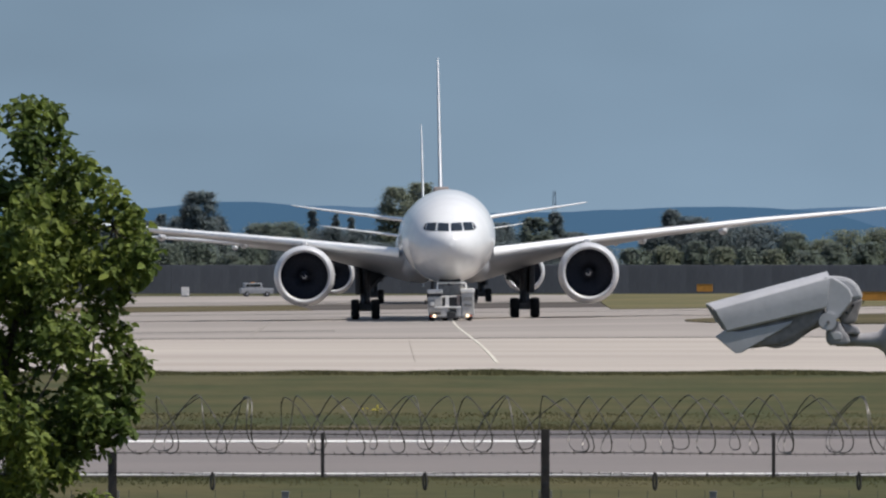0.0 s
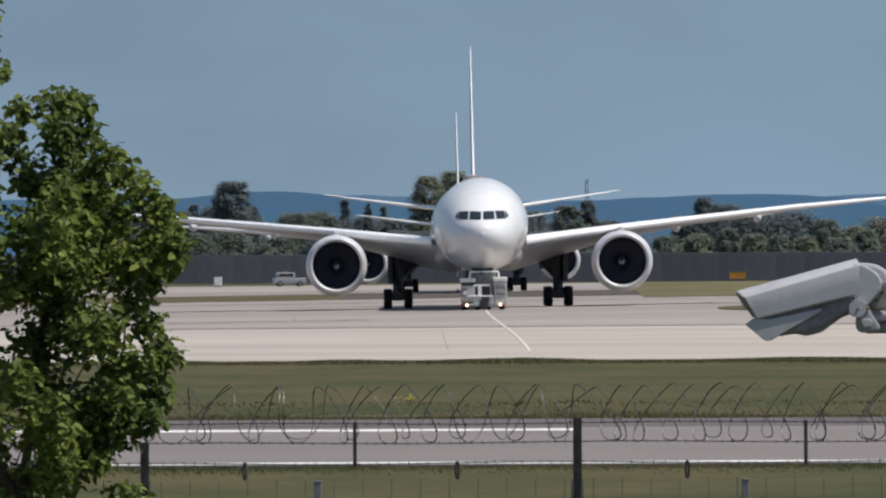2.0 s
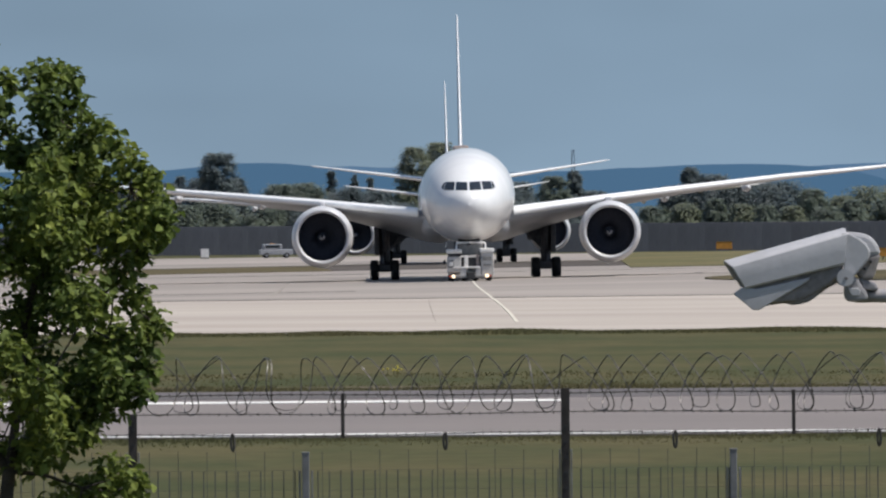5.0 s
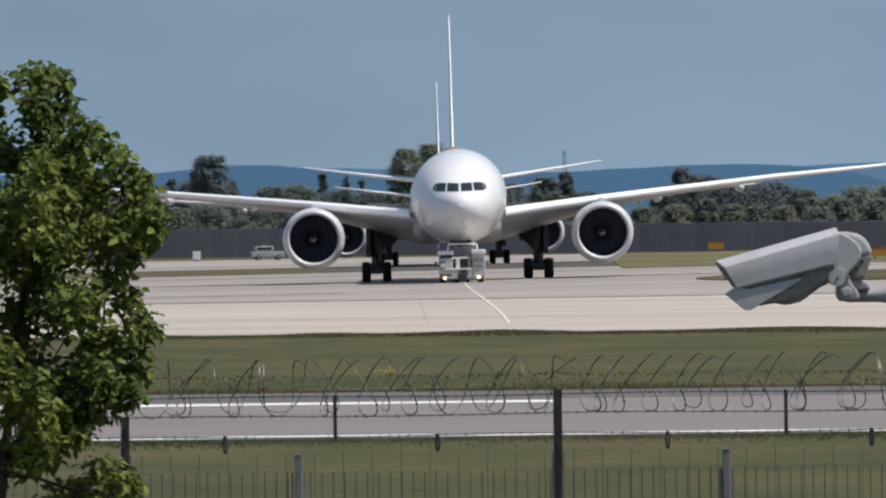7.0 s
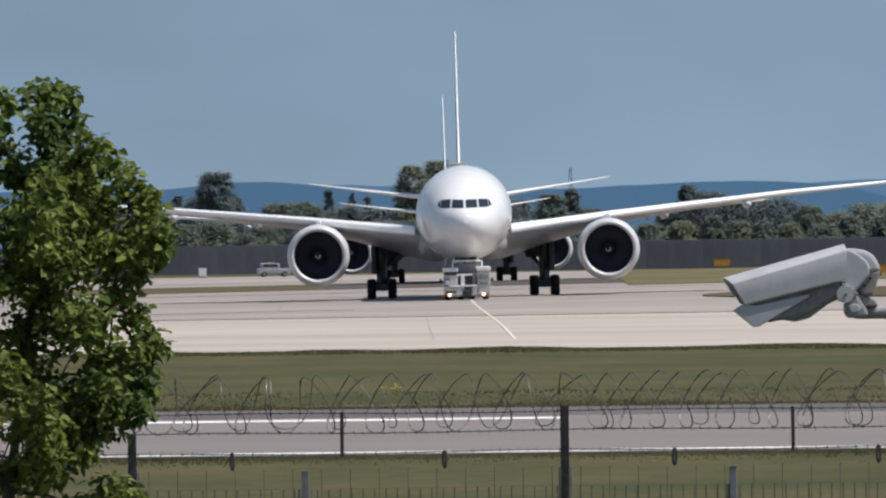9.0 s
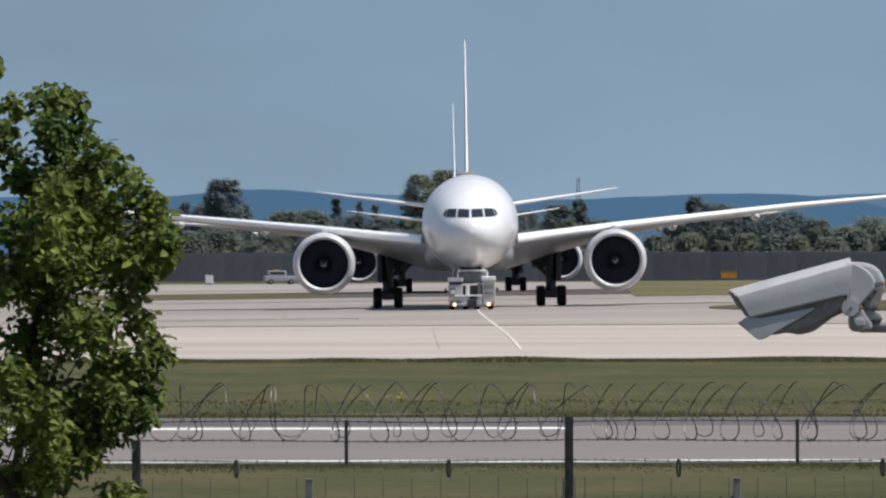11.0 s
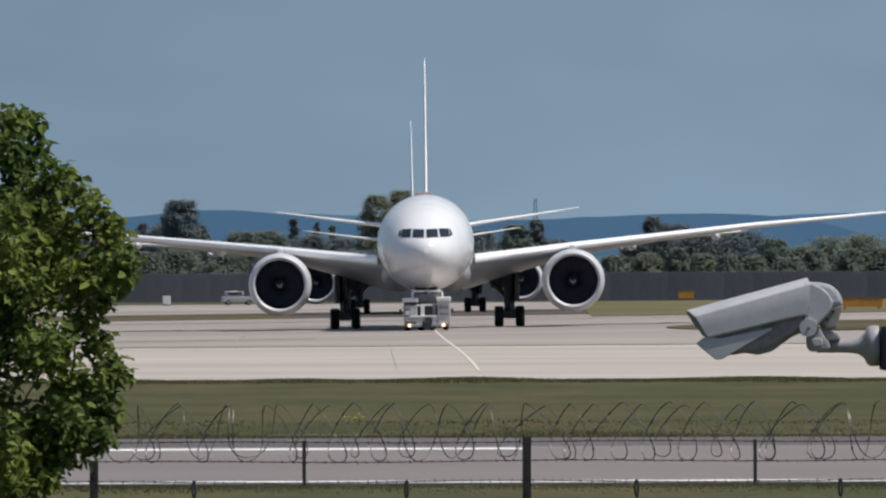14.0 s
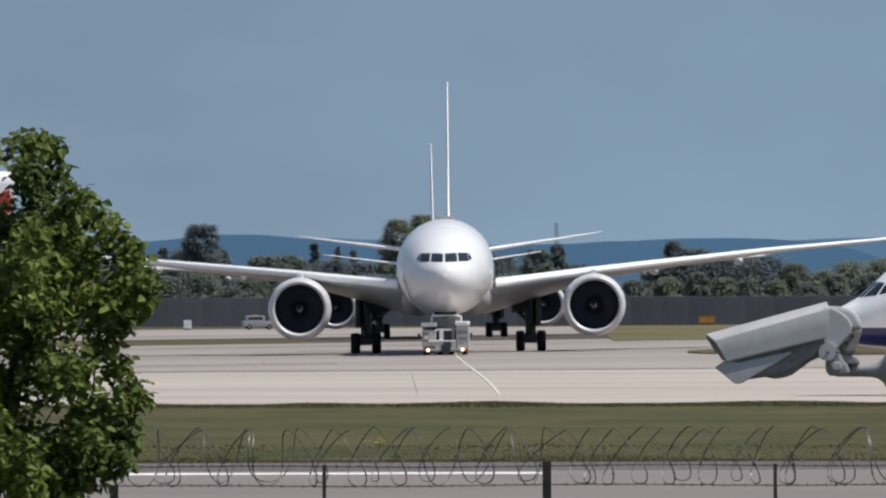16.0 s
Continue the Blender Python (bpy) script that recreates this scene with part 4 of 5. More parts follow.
    part("probe", bm, M_STRUT, plane)
    return plane


def tug():
    """A low white towbarless tractor with two cabs; it faces the camera, its back under the airliner's nose."""
    t = thing("pushback_tug", "white low aircraft tug with lit headlights towing", "tow tractor")

    def block(name, x0, x1, z0, z1, y0, y1, material, parent, bev=0.03, label=""):
        return part(name, box(bmesh.new(), (x0 + x1) / 2, (y0 + y1) / 2, (z0 + z1) / 2, x1 - x0, y1 - y0, z1 - z0, bev), material, parent, label)

    block("chassis", -1.40, 1.40, 0.40, 0.80, 0.0, 6.2, M_TUGBODY, t, 0.06)
    left = block("cab", -1.46, -0.56, 0.58, 1.60, -0.55, 1.9, M_TUGBODY, t, 0.06)
    block("cab_roof", -1.50, -0.52, 1.80, 2.06, -0.60, 2.0, M_TUG, left, 0.06, "white cab roof")
    block("windscreen", -1.40, -0.60, 1.58, 1.82, -0.50, 1.8, M_TUGDARK, left, 0.02)
    block("side_panel", -1.42, -1.02, 0.90, 1.40, -0.60, -0.53, M_TUGGREY, left, 0.02)
    block("bonnet_panel", -1.36, -1.08, 1.00, 1.26, -0.63, -0.58, M_TUG, left, 0.02)
    right = block("cab", 0.70, 1.52, 0.34, 1.84, -0.60, 1.9, M_TUGBODY, t, 0.06)
    block("cab_roof", 0.64, 1.56, 1.83, 2.10, -0.66, 2.0, M_TUG, right, 0.06, "white cab roof")
    block("windscreen", 0.80, 1.40, 1.32, 1.56, -0.64, -0.56, M_TUGGREY, right, 0.02)
    block("grille", 0.84, 1.36, 0.96, 1.10, -0.64, -0.56, M_TUGGREY, right, 0.01)
    block("side_post", 0.40, 0.60, 0.50, 1.72, -0.40, 0.2, M_BROWN, t, 0.02, "rust-stained upright")
    # two dark windows side by side
    for x0, x1 in ((-0.94, -0.38), (-0.10, 0.40)):
        bay = block("window", x0, x1, 0.98, 1.54, -0.32, 0.3, M_TUGDARK, t, 0.02, "dark tug window")
        block("surround", x0 - 0.05, x1 + 0.05, 1.54, 1.64, -0.38, 0.2, M_TUG, bay, 0.02)
    block("centre_deck", -0.56, 0.70, 0.80, 1.60, 0.3, 2.6, M_TUGGREY, t, 0.05)
    block("centre_post", -0.36, -0.12, 0.60, 1.66, -0.42, 0.2, M_TUG, t, 0.03)
    block("step", -1.10, 0.66, 0.84, 0.95, -0.62, -0.30, M_TUG, t, 0.02)
    block("apron_plate", -0.66, -0.24, 0.30, 0.84, -0.58, -0.40, M_TUGBODY, t, 0.03)
    block("apron_plate", 0.34, 0.68, 0.30, 0.84, -0.58, -0.40, M_TUGBODY, t, 0.03)
    # near-black block for the dark arch low in the middle
    block("hitch", -0.22, 0.32, 0.14, 0.60, -0.70, -0.34, M_TUGDARK, t, 0.05)
    block("bumper", -1.30, 1.34, 0.22, 0.36, -0.66, -0.45, M_TUGGREY, t, 0.03)
    for s in (-1, 1):
        part("headlight", cyl(bmesh.new(), (s * 1.08, -0.74, 0.34), (s * 1.08, -0.58, 0.34), 0.11), M_HEAD, t, "lit headlight")
        part("marker_lamp", box(bmesh.new(), s * 1.30, -0.66, 0.34, 0.12, 0.08, 0.12, 0.02), M_REDLAMP, t, "red marker lamp")
        part("mirror", box(bmesh.new(), s * 1.64, -0.3, 1.25, 0.14, 0.08, 0.24, 0.02), M_TUGDARK, t)
        part("cradle_arm", box(bmesh.new(), s * 0.78, 4.2, 1.02, 0.28, 3.0, 0.36, 0.05), M_TUG, t)
        for y in (0.9, 4.5):
            wheel(t, s * 1.22, y, 0.46, 0.46, 0.34)
    verts, faces = [], []
    tube(verts, faces, [(-0.84, 0.6, 1.7), (-0.84, 0.6, 2.40), (-0.76, 0.6, 2.48), (0.94, 0.6, 2.48), (1.02, 0.6, 2.40), (1.02, 0.6, 1.7)], 0.055, 0.055, 8)
    raw("roll_bar", verts, faces, M_TUG, t, "white tubular roll bar")
    block("equipment_panel", -0.70, 0.88, 1.66, 2.34, 0.9, 1.1, M_TUGGREY, t, 0.02)
    return t


# ---- foreground: camera on its pole, fences, tree ----
def cctv():
    """A weathered security camera under its sunshield, on an arm from a black pole."""
    unit = 1.0 / 1602.0
    c = thing("security_camera", "weathered pale grey security camera with sunshield on arm", "camera")
    c.matrix_basis = pose(1.091, 30.0, 3.275)

    def p(*pts):
        return [((x - 600) * unit, -(y - 270) * unit) for x, y in pts]

    # hood: one folded sheet with a rounded edge, open below and in front
    def fold(low, high, far):
        low, high, far = (Vector(q) for q in p(low, high, far))
        a, b = low.lerp(high, 0.93), high + (high - low) * 0.02
        line = [(-0.086, low), (-0.086, low.lerp(high, 0.4)), (-0.086, a)]
        for k in range(1, 9):
            u = k / 8
            q = a * (1 - u) ** 2 + b * 2 * u * (1 - u) + far * u * u
            line.append((-0.086 + 0.060 * u * u, q))
        line += [(0.074, far), (0.086, far + (low - high) * 0.10), (0.086, far + (low - high) * 0.85)]
        return line

    front, rear = fold((356, 391), (289, 279), (251, 252)), fold((884, 266), (898, 109), (889, 81))
    verts, faces, m = [], [], 9
    for shift in (0.0, 0.006):
        for (ya, a), (yb, b) in zip(front, rear):
            for k in range(m):
                q = a.lerp(b, k / (m - 1))
                y = ya + (yb - ya) * k / (m - 1)
                verts.append((q.x, y * (1 - shift * 11), q.y - shift))
    rows, half = len(front), len(front) * m
    for j in range(rows - 1):
        for k in range(m - 1):
            q = j * m + k
            faces += [(q, q + m, q + m + 1, q + 1), (half + q, half + q + 1, half + q + m + 1, half + q + m)]
        for k in (0, m - 1):
            q = j * m + k
            faces.append((q, half + q, half + q + m, q + m) if k == 0 else (q, q + m, half + q + m, half + q))
    for k in range(m - 1):
        faces += [(k, k + 1, half + k + 1, half + k), (half - m + k, 2 * half - m + k, 2 * half - m + k + 1, half - m + k + 1)]
    raw("sunshield", verts, faces, M_CCTV, c, "pale folded metal sunshield with sunlit top", True).data.set_sharp_from_angle(angle=radians(40))
    bm = bmesh.new()
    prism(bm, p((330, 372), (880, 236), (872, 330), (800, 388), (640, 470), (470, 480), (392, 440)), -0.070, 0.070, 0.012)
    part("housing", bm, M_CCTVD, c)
    bm = bmesh.new()
    prism(bm, p((292, 426), (340, 392), (420, 402), (700, 344), (690, 362), (478, 484), (432, 512), (398, 514)), -0.080, -0.066, 0.003)
    part("lower_plate", bm, M_CCTV, c)
    bm = bmesh.new()
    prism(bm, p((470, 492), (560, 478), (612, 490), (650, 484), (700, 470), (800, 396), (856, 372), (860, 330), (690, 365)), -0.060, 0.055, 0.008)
    part("underside", bm, M_CCTVD, c, "mottled dark grey underside")
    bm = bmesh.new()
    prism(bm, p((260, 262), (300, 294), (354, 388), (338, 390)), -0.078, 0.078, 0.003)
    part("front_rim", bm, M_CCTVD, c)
    bm = bmesh.new()
    prism(bm, p((866, 106), (940, 104), (1004, 116), (1046, 146), (1070, 190), (1078, 224), (1030, 232), (966, 236), (880, 230)), -0.052, 0.060, 0.012)
    part("rear_cap", bm, M_CCTV, c)
    bm = bmesh.new()
    prism(bm, p((868, 108), (914, 112), (962, 136), (1002, 170), (1020, 208), (1014, 244), (984, 282), (950, 322), (920, 348), (884, 345), (876, 300), (882, 250)), -0.082, -0.058, 0.006)
    part("side_cheek", bm, M_CCTV, c)
    bm = bmesh.new()
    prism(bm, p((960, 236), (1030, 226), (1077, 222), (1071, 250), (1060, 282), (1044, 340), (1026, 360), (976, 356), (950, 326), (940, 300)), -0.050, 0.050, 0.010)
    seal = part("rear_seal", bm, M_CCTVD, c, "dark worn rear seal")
    for x, y in ((1014, 222), (1022, 262), (990, 300)):
        part("screw", cyl(bmesh.new(), ((x - 600) * unit, -0.060, -(y - 270) * unit), ((x - 600) * unit, -0.045, -(y - 270) * unit), 8 * unit, n=10), M_BLACK, seal)
    bm = bmesh.new()
    cyl(bm, ((887 - 600) * unit, -0.092, -(345 - 270) * unit), ((887 - 600) * unit, 0.05, -(345 - 270) * unit), 46 * unit, n=24)
    knuckle = part("knuckle", bm, M_CCTV, c)
    bm = bmesh.new()
    cyl(bm, ((889 - 600) * unit, -0.096, -(349 - 270) * unit), ((889 - 600) * unit, -0.08, -(349 - 270) * unit), 9 * unit, n=12)
    part("bolt", bm, M_CCTVD, knuckle)
    bm = bmesh.new()
    prism(bm, p((884, 396), (900, 366), (930, 344), (956, 346), (964, 372), (982, 400), (1000, 420), (1010, 452), (996, 470), (906, 474), (886, 452)), -0.062, 0.045, 0.010)
    part("elbow", bm, M_CCTVG, c)
    bm = bmesh.new()
    prism(bm, p((950, 344), (1012, 362), (1046, 372), (1066, 404), (1056, 416), (990, 412), (970, 380)), -0.042, 0.040, 0.008)
    part("yoke", bm, M_CCTVG, c, "weathered grey cast yoke")
    bm = bmesh.new()
    prism(bm, p((900, 404), (950, 398), (968, 416), (964, 440), (922, 446)), -0.070, -0.060, 0.003)
    part("clamp", bm, M_CCTV, c)
    bm = bmesh.new()
    prof = [(940, 35), (1060, 35), (1120, 37), (1160, 44), (1190, 66), (1206, 96), (1222, 108), (1262, 108), (1268, 104)]
    n = 28
    rings = [[bm.verts.new(((x - 600) * unit, r * unit * math.cos(2 * math.pi * k / n), -(444 - 270) * unit + r * unit * math.sin(2 * math.pi * k / n))) for k in range(n)] for x, r in prof]
    for a, b in zip(rings, rings[1:]):
        for k in range(n):
            bm.faces.new((a[k], a[(k + 1) % n], b[(k + 1) % n], b[k]))
    bm.faces.new(rings[0])
    bm.faces.new(rings[-1])
    bmesh.ops.recalc_face_normals(bm, faces=bm.faces[:])
    part("arm", bm, M_CCTVG, c, smooth=True)
    pole = thing("camera_pole", "matt black steel pole carrying the security camera", "pole")
    pole.matrix_basis = pose(1.091, 30.0, 0)
    x0 = (1275 - 600) * unit
    part("head", box(bmesh.new(), x0 + 0.085, 0, 3.275 - (456 - 270) * unit, 0.17, 0.17, 0.146, 0.008), M_BLACK, pole)
    part("shaft", box(bmesh.new(), x0 + 0.085, 0, 1.52, 0.124, 0.124, 3.04, 0.006), M_BLACK, pole)
    part("base_plate", box(bmesh.new(), x0 + 0.085, 0, 0.012, 0.3, 0.3, 0.024, 0.004), M_BLACK, pole)


FENCE_Y = 65.0
PX = 65.0 / 16031.0


def fx(px):
    return (px - 784) * PX


def fz(py):
    return EYE_Z - (py - 477) * PX


def barbed_strand(parent, z, seed, name="barbed_wire"):
    rng = random.Random(seed)
    verts, faces = [], []
    pts = [(x, FENCE_Y, z + 0.006 * math.sin(x * 2.1 + seed)) for x in steps(-5.2, 5.2, 120)]
    tube(verts, faces, pts, 0.0042, 0.0042, 4)
    x = -5.2
    while x < 5.2:
        zz = z + 0.006 * math.sin(x * 2.1 + seed)
        a = rng.uniform(0, 3.14)
        for k in (0, 1.4):
            d = Vector((0.35, math.sin(a + k), math.cos(a + k))).normalized() * 0.017
            tube(verts, faces, [(x - d.x, FENCE_Y - d.y, zz - d.z), (x + d.x, FENCE_Y + d.y, zz + d.z)], 0.003, 0.002, 3)
        x += rng.uniform(0.06, 0.085)
    raw(name, verts, faces, M_WIRE, parent)


def fence_back():
    f = thing("barbed_wire_fence", "rusty barbed wire fence with tall dark posts", "fence")
    for px in (-572, 199, 965, 1731):
        top = fz(760 if px > 500 else 800 if px == 199 else 760)
        bm = bmesh.new()
        box(bm, fx(px), FENCE_Y, top / 2, 0.062, 0.02, top, 0.003)
        box(bm, fx(px) - 0.026, FENCE_Y + 0.03, top / 2, 0.01, 0.06, top - 0.01, 0.002)
        post = part("post", bm, M_POST, f)
        for k in range(5):
            part("bolt_hole", cyl(bmesh.new(), (fx(px) + 0.004, FENCE_Y - 0.016, fz(882) + 0.1 - 0.11 * k + 0.12), (fx(px) + 0.004, FENCE_Y - 0.008, fz(882) + 0.1 - 0.11 * k + 0.12), 0.012, n=8), M_TUGDARK, post)
    for px in (-230, 571, 1369, 2160):
        bm = bmesh.new()
        box(bm, fx(px), FENCE_Y - 0.012, (fz(766) + fz(845)) / 2, 0.026, 0.012, fz(766) - fz(845), 0.003)
        part("dropper", bm, M_POST, f)
    for px in (2, 376, 752, 1159, 1520):
        verts, faces = [], []
        loop = [(fx(px) + 0.012 * math.sin(a), FENCE_Y - 0.01, fz(852) + 0.06 * math.cos(a)) for a in steps(0, 2 * math.pi, 20)]
        tube(verts, faces, loop, 0.009, 0.009, 5)
        raw("tensioner", verts, faces, M_WIRE, f)
    for k, z in enumerate((769, 803, 839)):
        barbed_strand(f, fz(z), 11 + k)


def razor_coil():
    """A stretched spiral of razor tape; its turns lean and differ a little."""
    coil = thing("razor_wire", "loose spiral of weathered razor wire along the fence top", "razor wire")
    rng = random.Random(3)
    lowest = fz(803) - 0.006
    pts = None
    # two strands; below, each turn ends in a rounded loop, above in a narrow bend
    for pitch, start, tall, low in ((78 * PX, fx(-430), 0.206, 0.95), (92 * PX, fx(-395), 0.196, 0.90)):
        knots = []
        for k in range(2 * int(2450 * PX / pitch)):
            up = k % 2 == 0
            wide = rng.uniform(0.01, 0.05) if up else rng.choice((-1, -1, 1)) * rng.uniform(0.05, 0.13)
            knots.append((start + pitch * k / 2 + rng.gauss(0, 0.034), tall * (rng.uniform(0.94, 1.05) if up else -rng.uniform(low, 1.04)), wide))
        line = []
        for k in range(len(knots) - 1):
            (xa, za, da), (xb, zb, db) = knots[k], knots[k + 1]
            for i in range(20):
                u = i / 20
                w = (1 - math.cos(math.pi * u)) / 2
                bow = math.sin(math.pi * u) * 1.5
                line.append(Vector((xa + (xb - xa) * w + da * bow * (1 - u) - db * bow * u, FENCE_Y + 0.06 + 0.19 * math.sin(math.pi * u) * (1 if k % 2 else -1),
                                    max(lowest, fz(752) + za + (zb - za) * w))))
        verts, faces = [], []
        tube(verts, faces, line, 0.0042, 0.0042, 4)
        raw("tape", verts, faces, M_RAZOR, coil)
        pts = pts or line
    verts, faces = [], []
    for i in range(2, len(pts) - 2, 2):
        d = (pts[i + 1] - pts[i]).normalized()
        s = d.cross(Vector((rng.gauss(0, 1), rng.gauss(0, 1), rng.gauss(0, 1)))).normalized()
        n = len(verts)
        for sg in (-1, 1):
            c = pts[i] + s * sg * 0.008
            verts += [tuple(pts[i] - d * 0.006), tuple(pts[i] + d * 0.006), tuple(c + d * 0.010), tuple(c - d * 0.010)]
            faces.append((n, n + 1, n + 2, n + 3))
            n += 4
    tagged(raw("barb", verts, faces, M_RAZOR, coil), kind="stuff")


def mesh_fence(y, tops, top_mesh, xs, step, sagging, label, seed, thick=0.0026):
    """A welded mesh fence: upright wires, rails and posts."""
    k = y / 16031.0
    f = thing("mesh_fence", label, "fence", "mesh fences")
    zt = EYE_Z - (top_mesh - 477) * k
    for px in xs:
        zp = EYE_Z - (tops - 477) * k
        bm = bmesh.new()
        box(bm, (px - 784) * k, y, zp / 2, 0.048, 0.048, zp, 0.005)
        box(bm, (px - 784) * k, y, zp + 0.004, 0.054, 0.054, 0.012, 0.003)
        part("post", bm, M_GALV, f)
        bm = bmesh.new()
        box(bm, (px - 784) * k - 0.042, y + 0.01, zt / 2, 0.012, 0.03, zt, 0.002)
        box(bm, (px - 784) * k + 0.042, y + 0.01, zt / 2, 0.012, 0.03, zt, 0.002)
        part("clamp_bar", bm, M_GALV, f)
    rng = random.Random(seed)
    verts, faces = [], []
    x = -4.6
    while x < 4.6:
        h = zt + rng.uniform(-sagging, sagging)
        tube(verts, faces, [(x, y + 0.03, 0), (x, y + 0.03, h)], thick, thick, 4)
        x += step
    z = 0.05
    while z < zt:
        tube(verts, faces, [(-4.6, y + 0.034, z), (4.6, y + 0.034, z)], 0.0009, 0.0009, 4)
        z += 0.4
    tagged(raw("wire_mesh", verts, faces, M_MESH, f), kind="stuff")


def near_tree():
    """The leafy tree beside the camera: stems, twigs and many single leaves."""
    d = 45.0
    k = d / 16031.0
    tree = thing("maple_tree", "young leafy tree with bright green sunlit leaves", "tree")
    rng = random.Random(21)

    def at(px, py, dy=0.0):
        return Vector(((px - 784) * k, d + dy, EYE_Z - (py - 477) * k))

    rim = [(50, 205, 42), (88, 200, 28), (88, 250, 42), (128, 300, 40), (165, 322, 34), (200, 360, 36), (232, 385, 26), (225, 420, 44), (250, 455, 40), (232, 482, 40),
           (185, 470, 50), (215, 515, 26), (180, 545, 40), (205, 590, 32), (225, 625, 30), (250, 648, 20), (210, 670, 42), (222, 715, 32), (205, 750, 36), (150, 730, 55),
           (165, 775, 38), (115, 790, 50), (75, 820, 55), (40, 850, 60), (120, 830, 24), (155, 915, 52), (205, 925, 26), (95, 960, 60), (-78, 95, 34), (-92, 40, 40), (-66, 145, 34), (-38, 252, 28), (-18, 302, 34), (12, 330, 30), (50, 252, 34), (64, 302, 42), (42, 338, 30), (104, 348, 44), (60, 385, 44), (-22, 205, 24), (-34, 258, 24), (4, 348, 28)]
    inner = [(rng.uniform(-420, -90), rng.uniform(20, 900), rng.uniform(42, 70)) for _ in range(32)] + [(rng.uniform(-90, 60), rng.uniform(250, 900), rng.uniform(42, 66)) for _ in range(18)] + [(rng.uniform(-20, 190), rng.uniform(390, 780), rng.uniform(38, 58)) for _ in range(24)] + \
            [(rng.uniform(-40, 100), rng.uniform(250, 500), rng.uniform(38, 56)) for _ in range(12)]
    clumps = [(at(x, y, rng.uniform(-0.28, 0.28)), r * k, 1.0) for x, y, r in rim] + [(at(x, y, rng.uniform(-0.75, 0.75)), r * k, 0.8) for x, y, r in inner if y > 60 and not (-75 < x < 45 and y < 345)]
    verts, faces = [], []
    root = Vector(((-70 - 784) * k, d, -0.05))
    forks = [at(-60, 1250), at(-20, 900), at(10, 640), at(45, 400, 0.1), at(-150, 700, 0.1), at(-190, 420), at(110, 640, -0.1), at(-60, 300)]
    tube(verts, faces, [root, at(-75, 1450), forks[0], forks[1]], 0.06, 0.034, 9)
    tube(verts, faces, [forks[1], at(0, 760), forks[2], at(40, 520), forks[3], at(55, 260), at(55, 200)], 0.026, 0.004, 7)
    tube(verts, faces, [forks[1], at(-90, 800), forks[4], at(-170, 560), forks[5], at(-120, 200)], 0.026, 0.005, 7)
    tube(verts, faces, [forks[2], at(60, 655), forks[6], at(170, 560), at(235, 480)], 0.016, 0.004, 6)
    tube(verts, faces, [at(0, 760), at(90, 770), at(170, 720)], 0.013, 0.004, 6)
    tube(verts, faces, [at(30, 540), at(100, 430), at(200, 385)], 0.012, 0.004, 6)
    tube(verts, faces, [forks[1], at(40, 905), at(110, 930), at(160, 915)], 0.013, 0.004, 6)
    tube(verts, faces, [forks[4], at(-130, 450), forks[7], at(-95, 90)], 0.015, 0.004, 6)
    bones = [at(40, 520), at(45, 400), at(55, 260), forks[6], at(170, 560), at(200, 400), at(90, 770), at(0, 760), forks[4], forks[5], at(110, 930), forks[7], at(10, 640)]
    for c, r, _ in clumps:
        near = min(bones, key=lambda b: (b - c).length)
        mid = near.lerp(c, 0.55) + Vector((0, rng.uniform(-0.04, 0.04), -0.03))
        tube(verts, faces, [near, mid, c], 0.006, 0.0025, 5)
        for _ in range(5):
            e = c + Vector((rng.gauss(0, 1), rng.gauss(0, 1), rng.gauss(0.2, 1))).normalized() * r * 0.9
            tube(verts, faces, [c, c.lerp(e, 0.5) + Vector((0, 0, 0.01)), e], 0.0025, 0.0012, 4)
    raw("trunk", verts, faces, M_BARK, tree)
    verts, faces = [], []

    def leaf(c, s):
        along = Vector((rng.gauss(0, 0.8), rng.gauss(0, 0.8), rng.gauss(-0.35, 0.5))).normalized()
        up = Vector((rng.gauss(0, 0.55), rng.gauss(-0.2, 0.55), 1)).normalized()
        side = along.cross(up).normalized()
        up = side.cross(along)
        w = s * rng.uniform(0.30, 0.42)
        n = len(verts)
        fold, droop = rng.uniform(0.05, 0.25) * s, rng.uniform(0.0, 0.22) * s
        spine = [c, c + along * s * 0.35, c + along * s * 0.7 - up * droop * 0.5, c + along * s - up * droop]
        verts.extend(tuple(v) for v in spine)
        for sg in (-1, 1):
            verts.extend([tuple(spine[1] + side * sg * w + up * fold), tuple(spine[2] + side * sg * w * 0.72 + up * fold * 0.7)])
        faces.extend([(n, n + 4, n + 1), (n + 1, n + 4, n + 5, n + 2), (n + 2, n + 5, n + 3), (n, n + 1, n + 6), (n + 1, n + 2, n + 7, n + 6), (n + 2, n + 3, n + 7)])

    for c, r, dense in clumps:
        for _ in range(int(dense * (28 + 9.4e3 * r * r))):
            q = Vector((rng.gauss(0, 1), rng.gauss(0, 1), rng.gauss(0, 1))).normalized() * r * (rng.random() ** 0.45)
            leaf(c + Vector((q.x, q.y * 1.15, q.z)), rng.uniform(0.036, 0.068))
    tagged(raw("crown", verts, faces, M_LEAF, tree), kind="stuff")


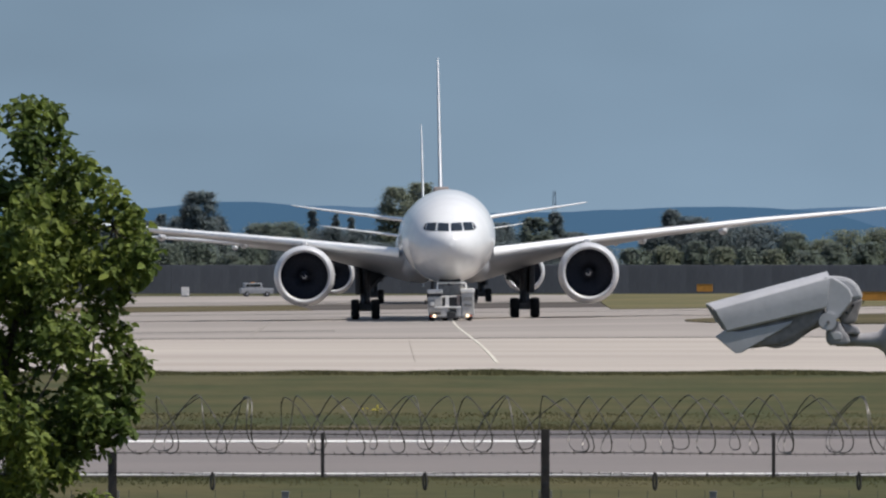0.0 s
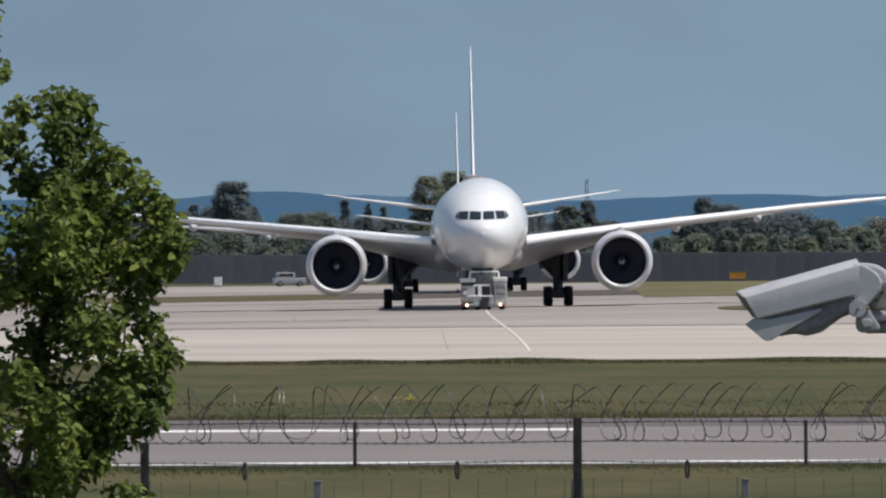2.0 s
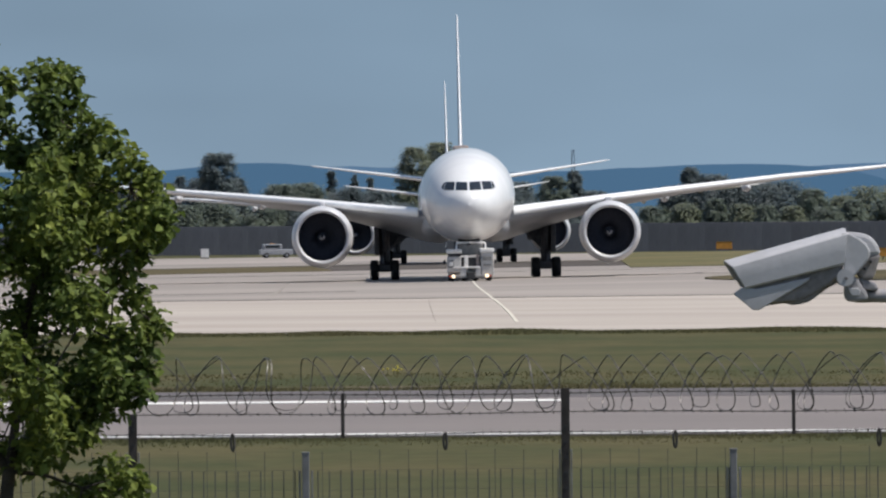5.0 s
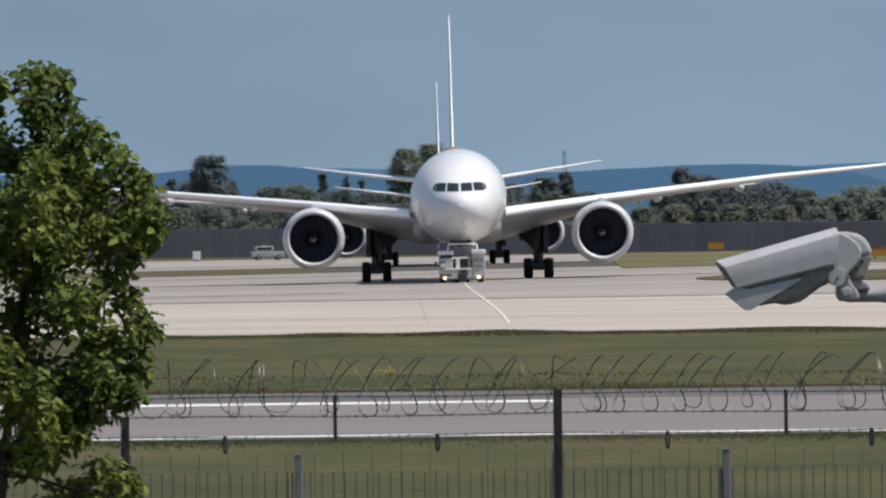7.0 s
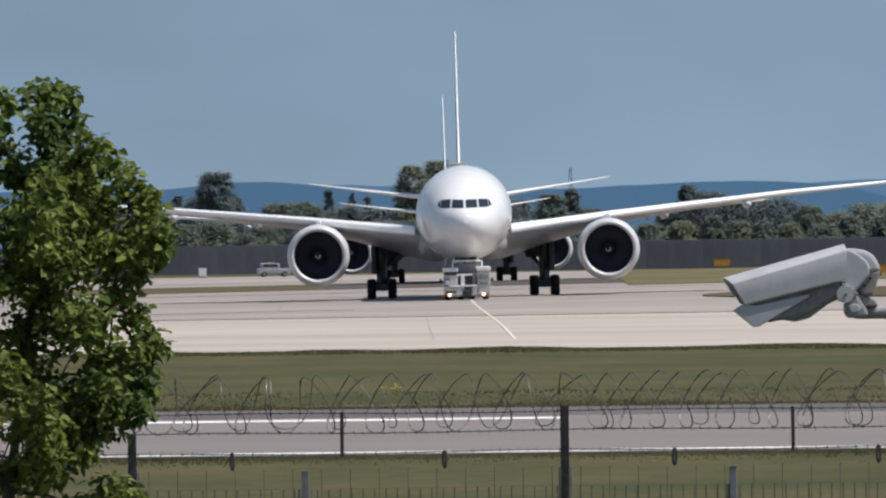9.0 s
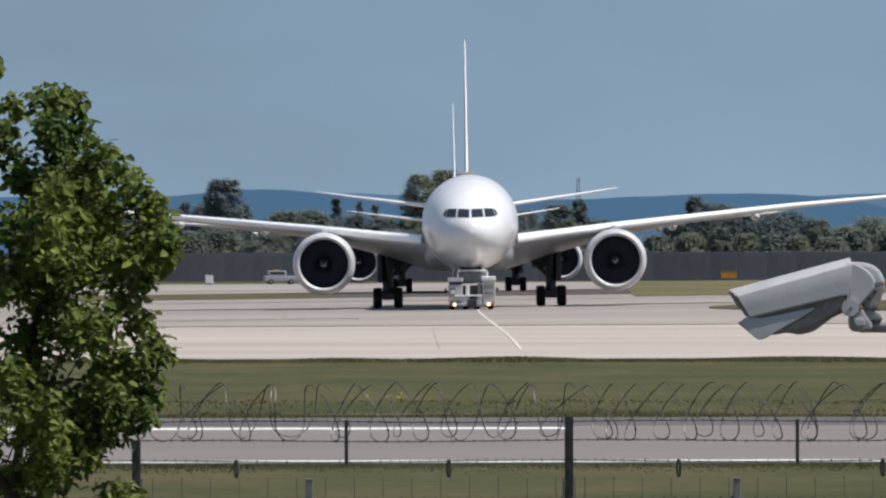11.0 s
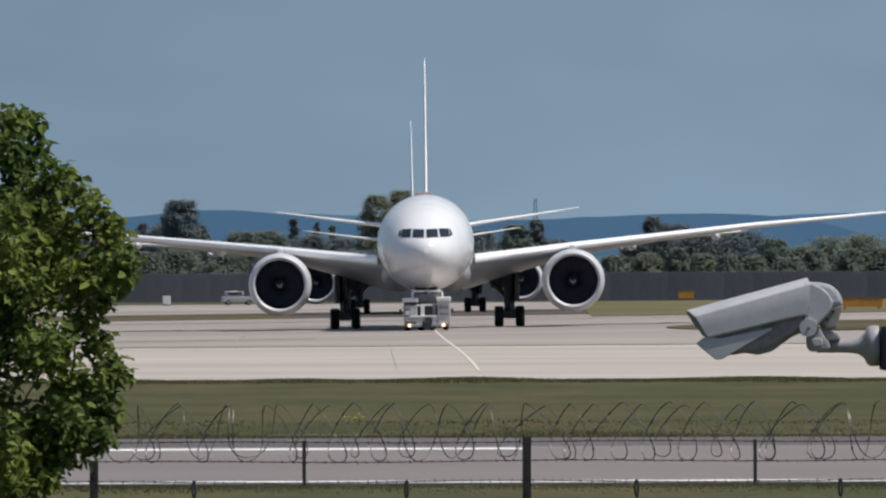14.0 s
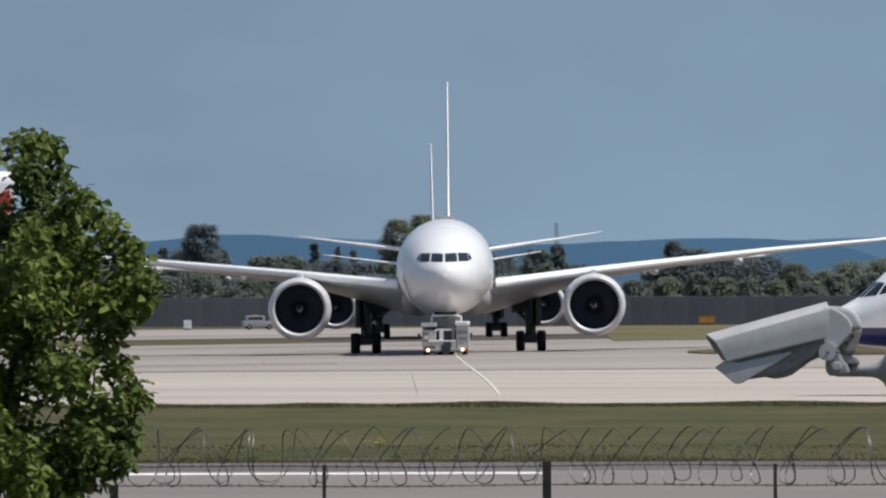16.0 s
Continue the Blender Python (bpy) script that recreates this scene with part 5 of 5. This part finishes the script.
liner = widebody()
liner_behind = copy_thing(liner, pose(0, 885, 0))
tagged(liner_behind, "second white wide-body airliner following behind", "airplane")
jet = narrowbody()
jet_behind_tree = copy_thing(jet, pose(-40, 535, 0))
tagged(jet_behind_tree, "white airliner with red and navy fin pushed back", "airplane")
tractor = tug()
far_van(-24.0, 1165, 8)
far_cabinet(-33.3, 1170)
cctv()
fence_back()
razor_coil()
mesh_fence(61.0, 872, 903, (-252, 505, 1262, 2019), 0.077, 0.003, "grey galvanised welded mesh fence", 4, 0.0042)
mesh_fence(66.0, 872, 868, (199, 965), 0.21, 0.006, "thin wire mesh behind the fence posts", 9)
near_tree()


# ---- what moves ----
def between(rows, t):
    for a, b in zip(rows, rows[1:]):
        if t <= b[0]:
            k = (t - a[0]) / (b[0] - a[0])
            return [p + (q - p) * k for p, q in zip(a[1:], b[1:])]
    return list(rows[-1][1:])


TICKS = [0.5 * i for i in range(33)]


def roll_wheels(ob, way):
    """Turns each wheel by the way its thing goes; way(t) in metres, towards the camera."""
    for w in ob.children_recursive:
        if w.name.split(".")[0] == "wheel":
            base = w.matrix_basis.copy()
            r = w["radius"]
            most = max(abs(way(a) - way(b)) for a, b in zip(TICKS, TICKS[1:])) / r
            n = 32 * max(1, math.ceil(most / 1.3))
            walk(w, [(16.0 * i / n, base @ Matrix.Rotation(way(16.0 * i / n) / r, 4, "X")) for i in range(n + 1)])


def motions():
    # seconds, nose sideways, tail sideways, nose distance
    lead = [(0, 0.53, -0.16, 588.0), (5, 0.50, -0.04, 580.8), (7.5, 0.48, 0.04, 577.5), (9, 0.40, 0.04, 575.4), (11.5, 0.27, 0.09, 572.5),
            (13, 0.26, 0.20, 570.5), (14, 0.13, 0.27, 569.3), (16, 0.0, 0.40, 567.0)]
    follow = [(0, -0.90, -2.07, 890.0), (2.5, -0.72, -1.70, 880.0), (5, -0.58, -1.48, 870.0), (9, -0.40, -1.38, 848.0), (12.5, -0.22, -1.04, 829.0), (16, -0.12, -1.14, 813.0)]

    def rows_for(track, lean):
        rows = []
        for t in TICKS:
            x, tail, y = between(track, t)
            rows.append((t, pose(x, y, ground_z(x, y + 30) + 0.034, 0, lean, -math.degrees(math.atan2(tail - x, 66.0)))))
        return rows

    walk(liner, rows_for(lead, -0.65))
    walk(liner_behind, rows_for(follow, -0.65))
    walk(tractor, [(t, m @ pose(0, 1.4, 0)) for t, m in rows_for(lead, -0.65)])
    for ob, track in ((liner, lead), (liner_behind, follow), (tractor, lead)):
        roll_wheels(ob, lambda t, track=track: track[0][3] - between(track, t)[2])
    walk(jet, [(t, pose(13.45 + 4.7 * (16 - t), 320, 0.03, 0, 0, -90)) for t in (0, 8, 14, 16)])
    roll_wheels(jet, lambda t: 4.6 * t)
    walk(jet_behind_tree, [(t, pose(-26.8 - 34.0 - 3.3 * (16 - t), 535, ground_z(-40, 535) + 0.04, 0, 0, -90)) for t in (0, 8, 14, 16)])
    roll_wheels(jet_behind_tree, lambda t: -3.3 * t)


motions()
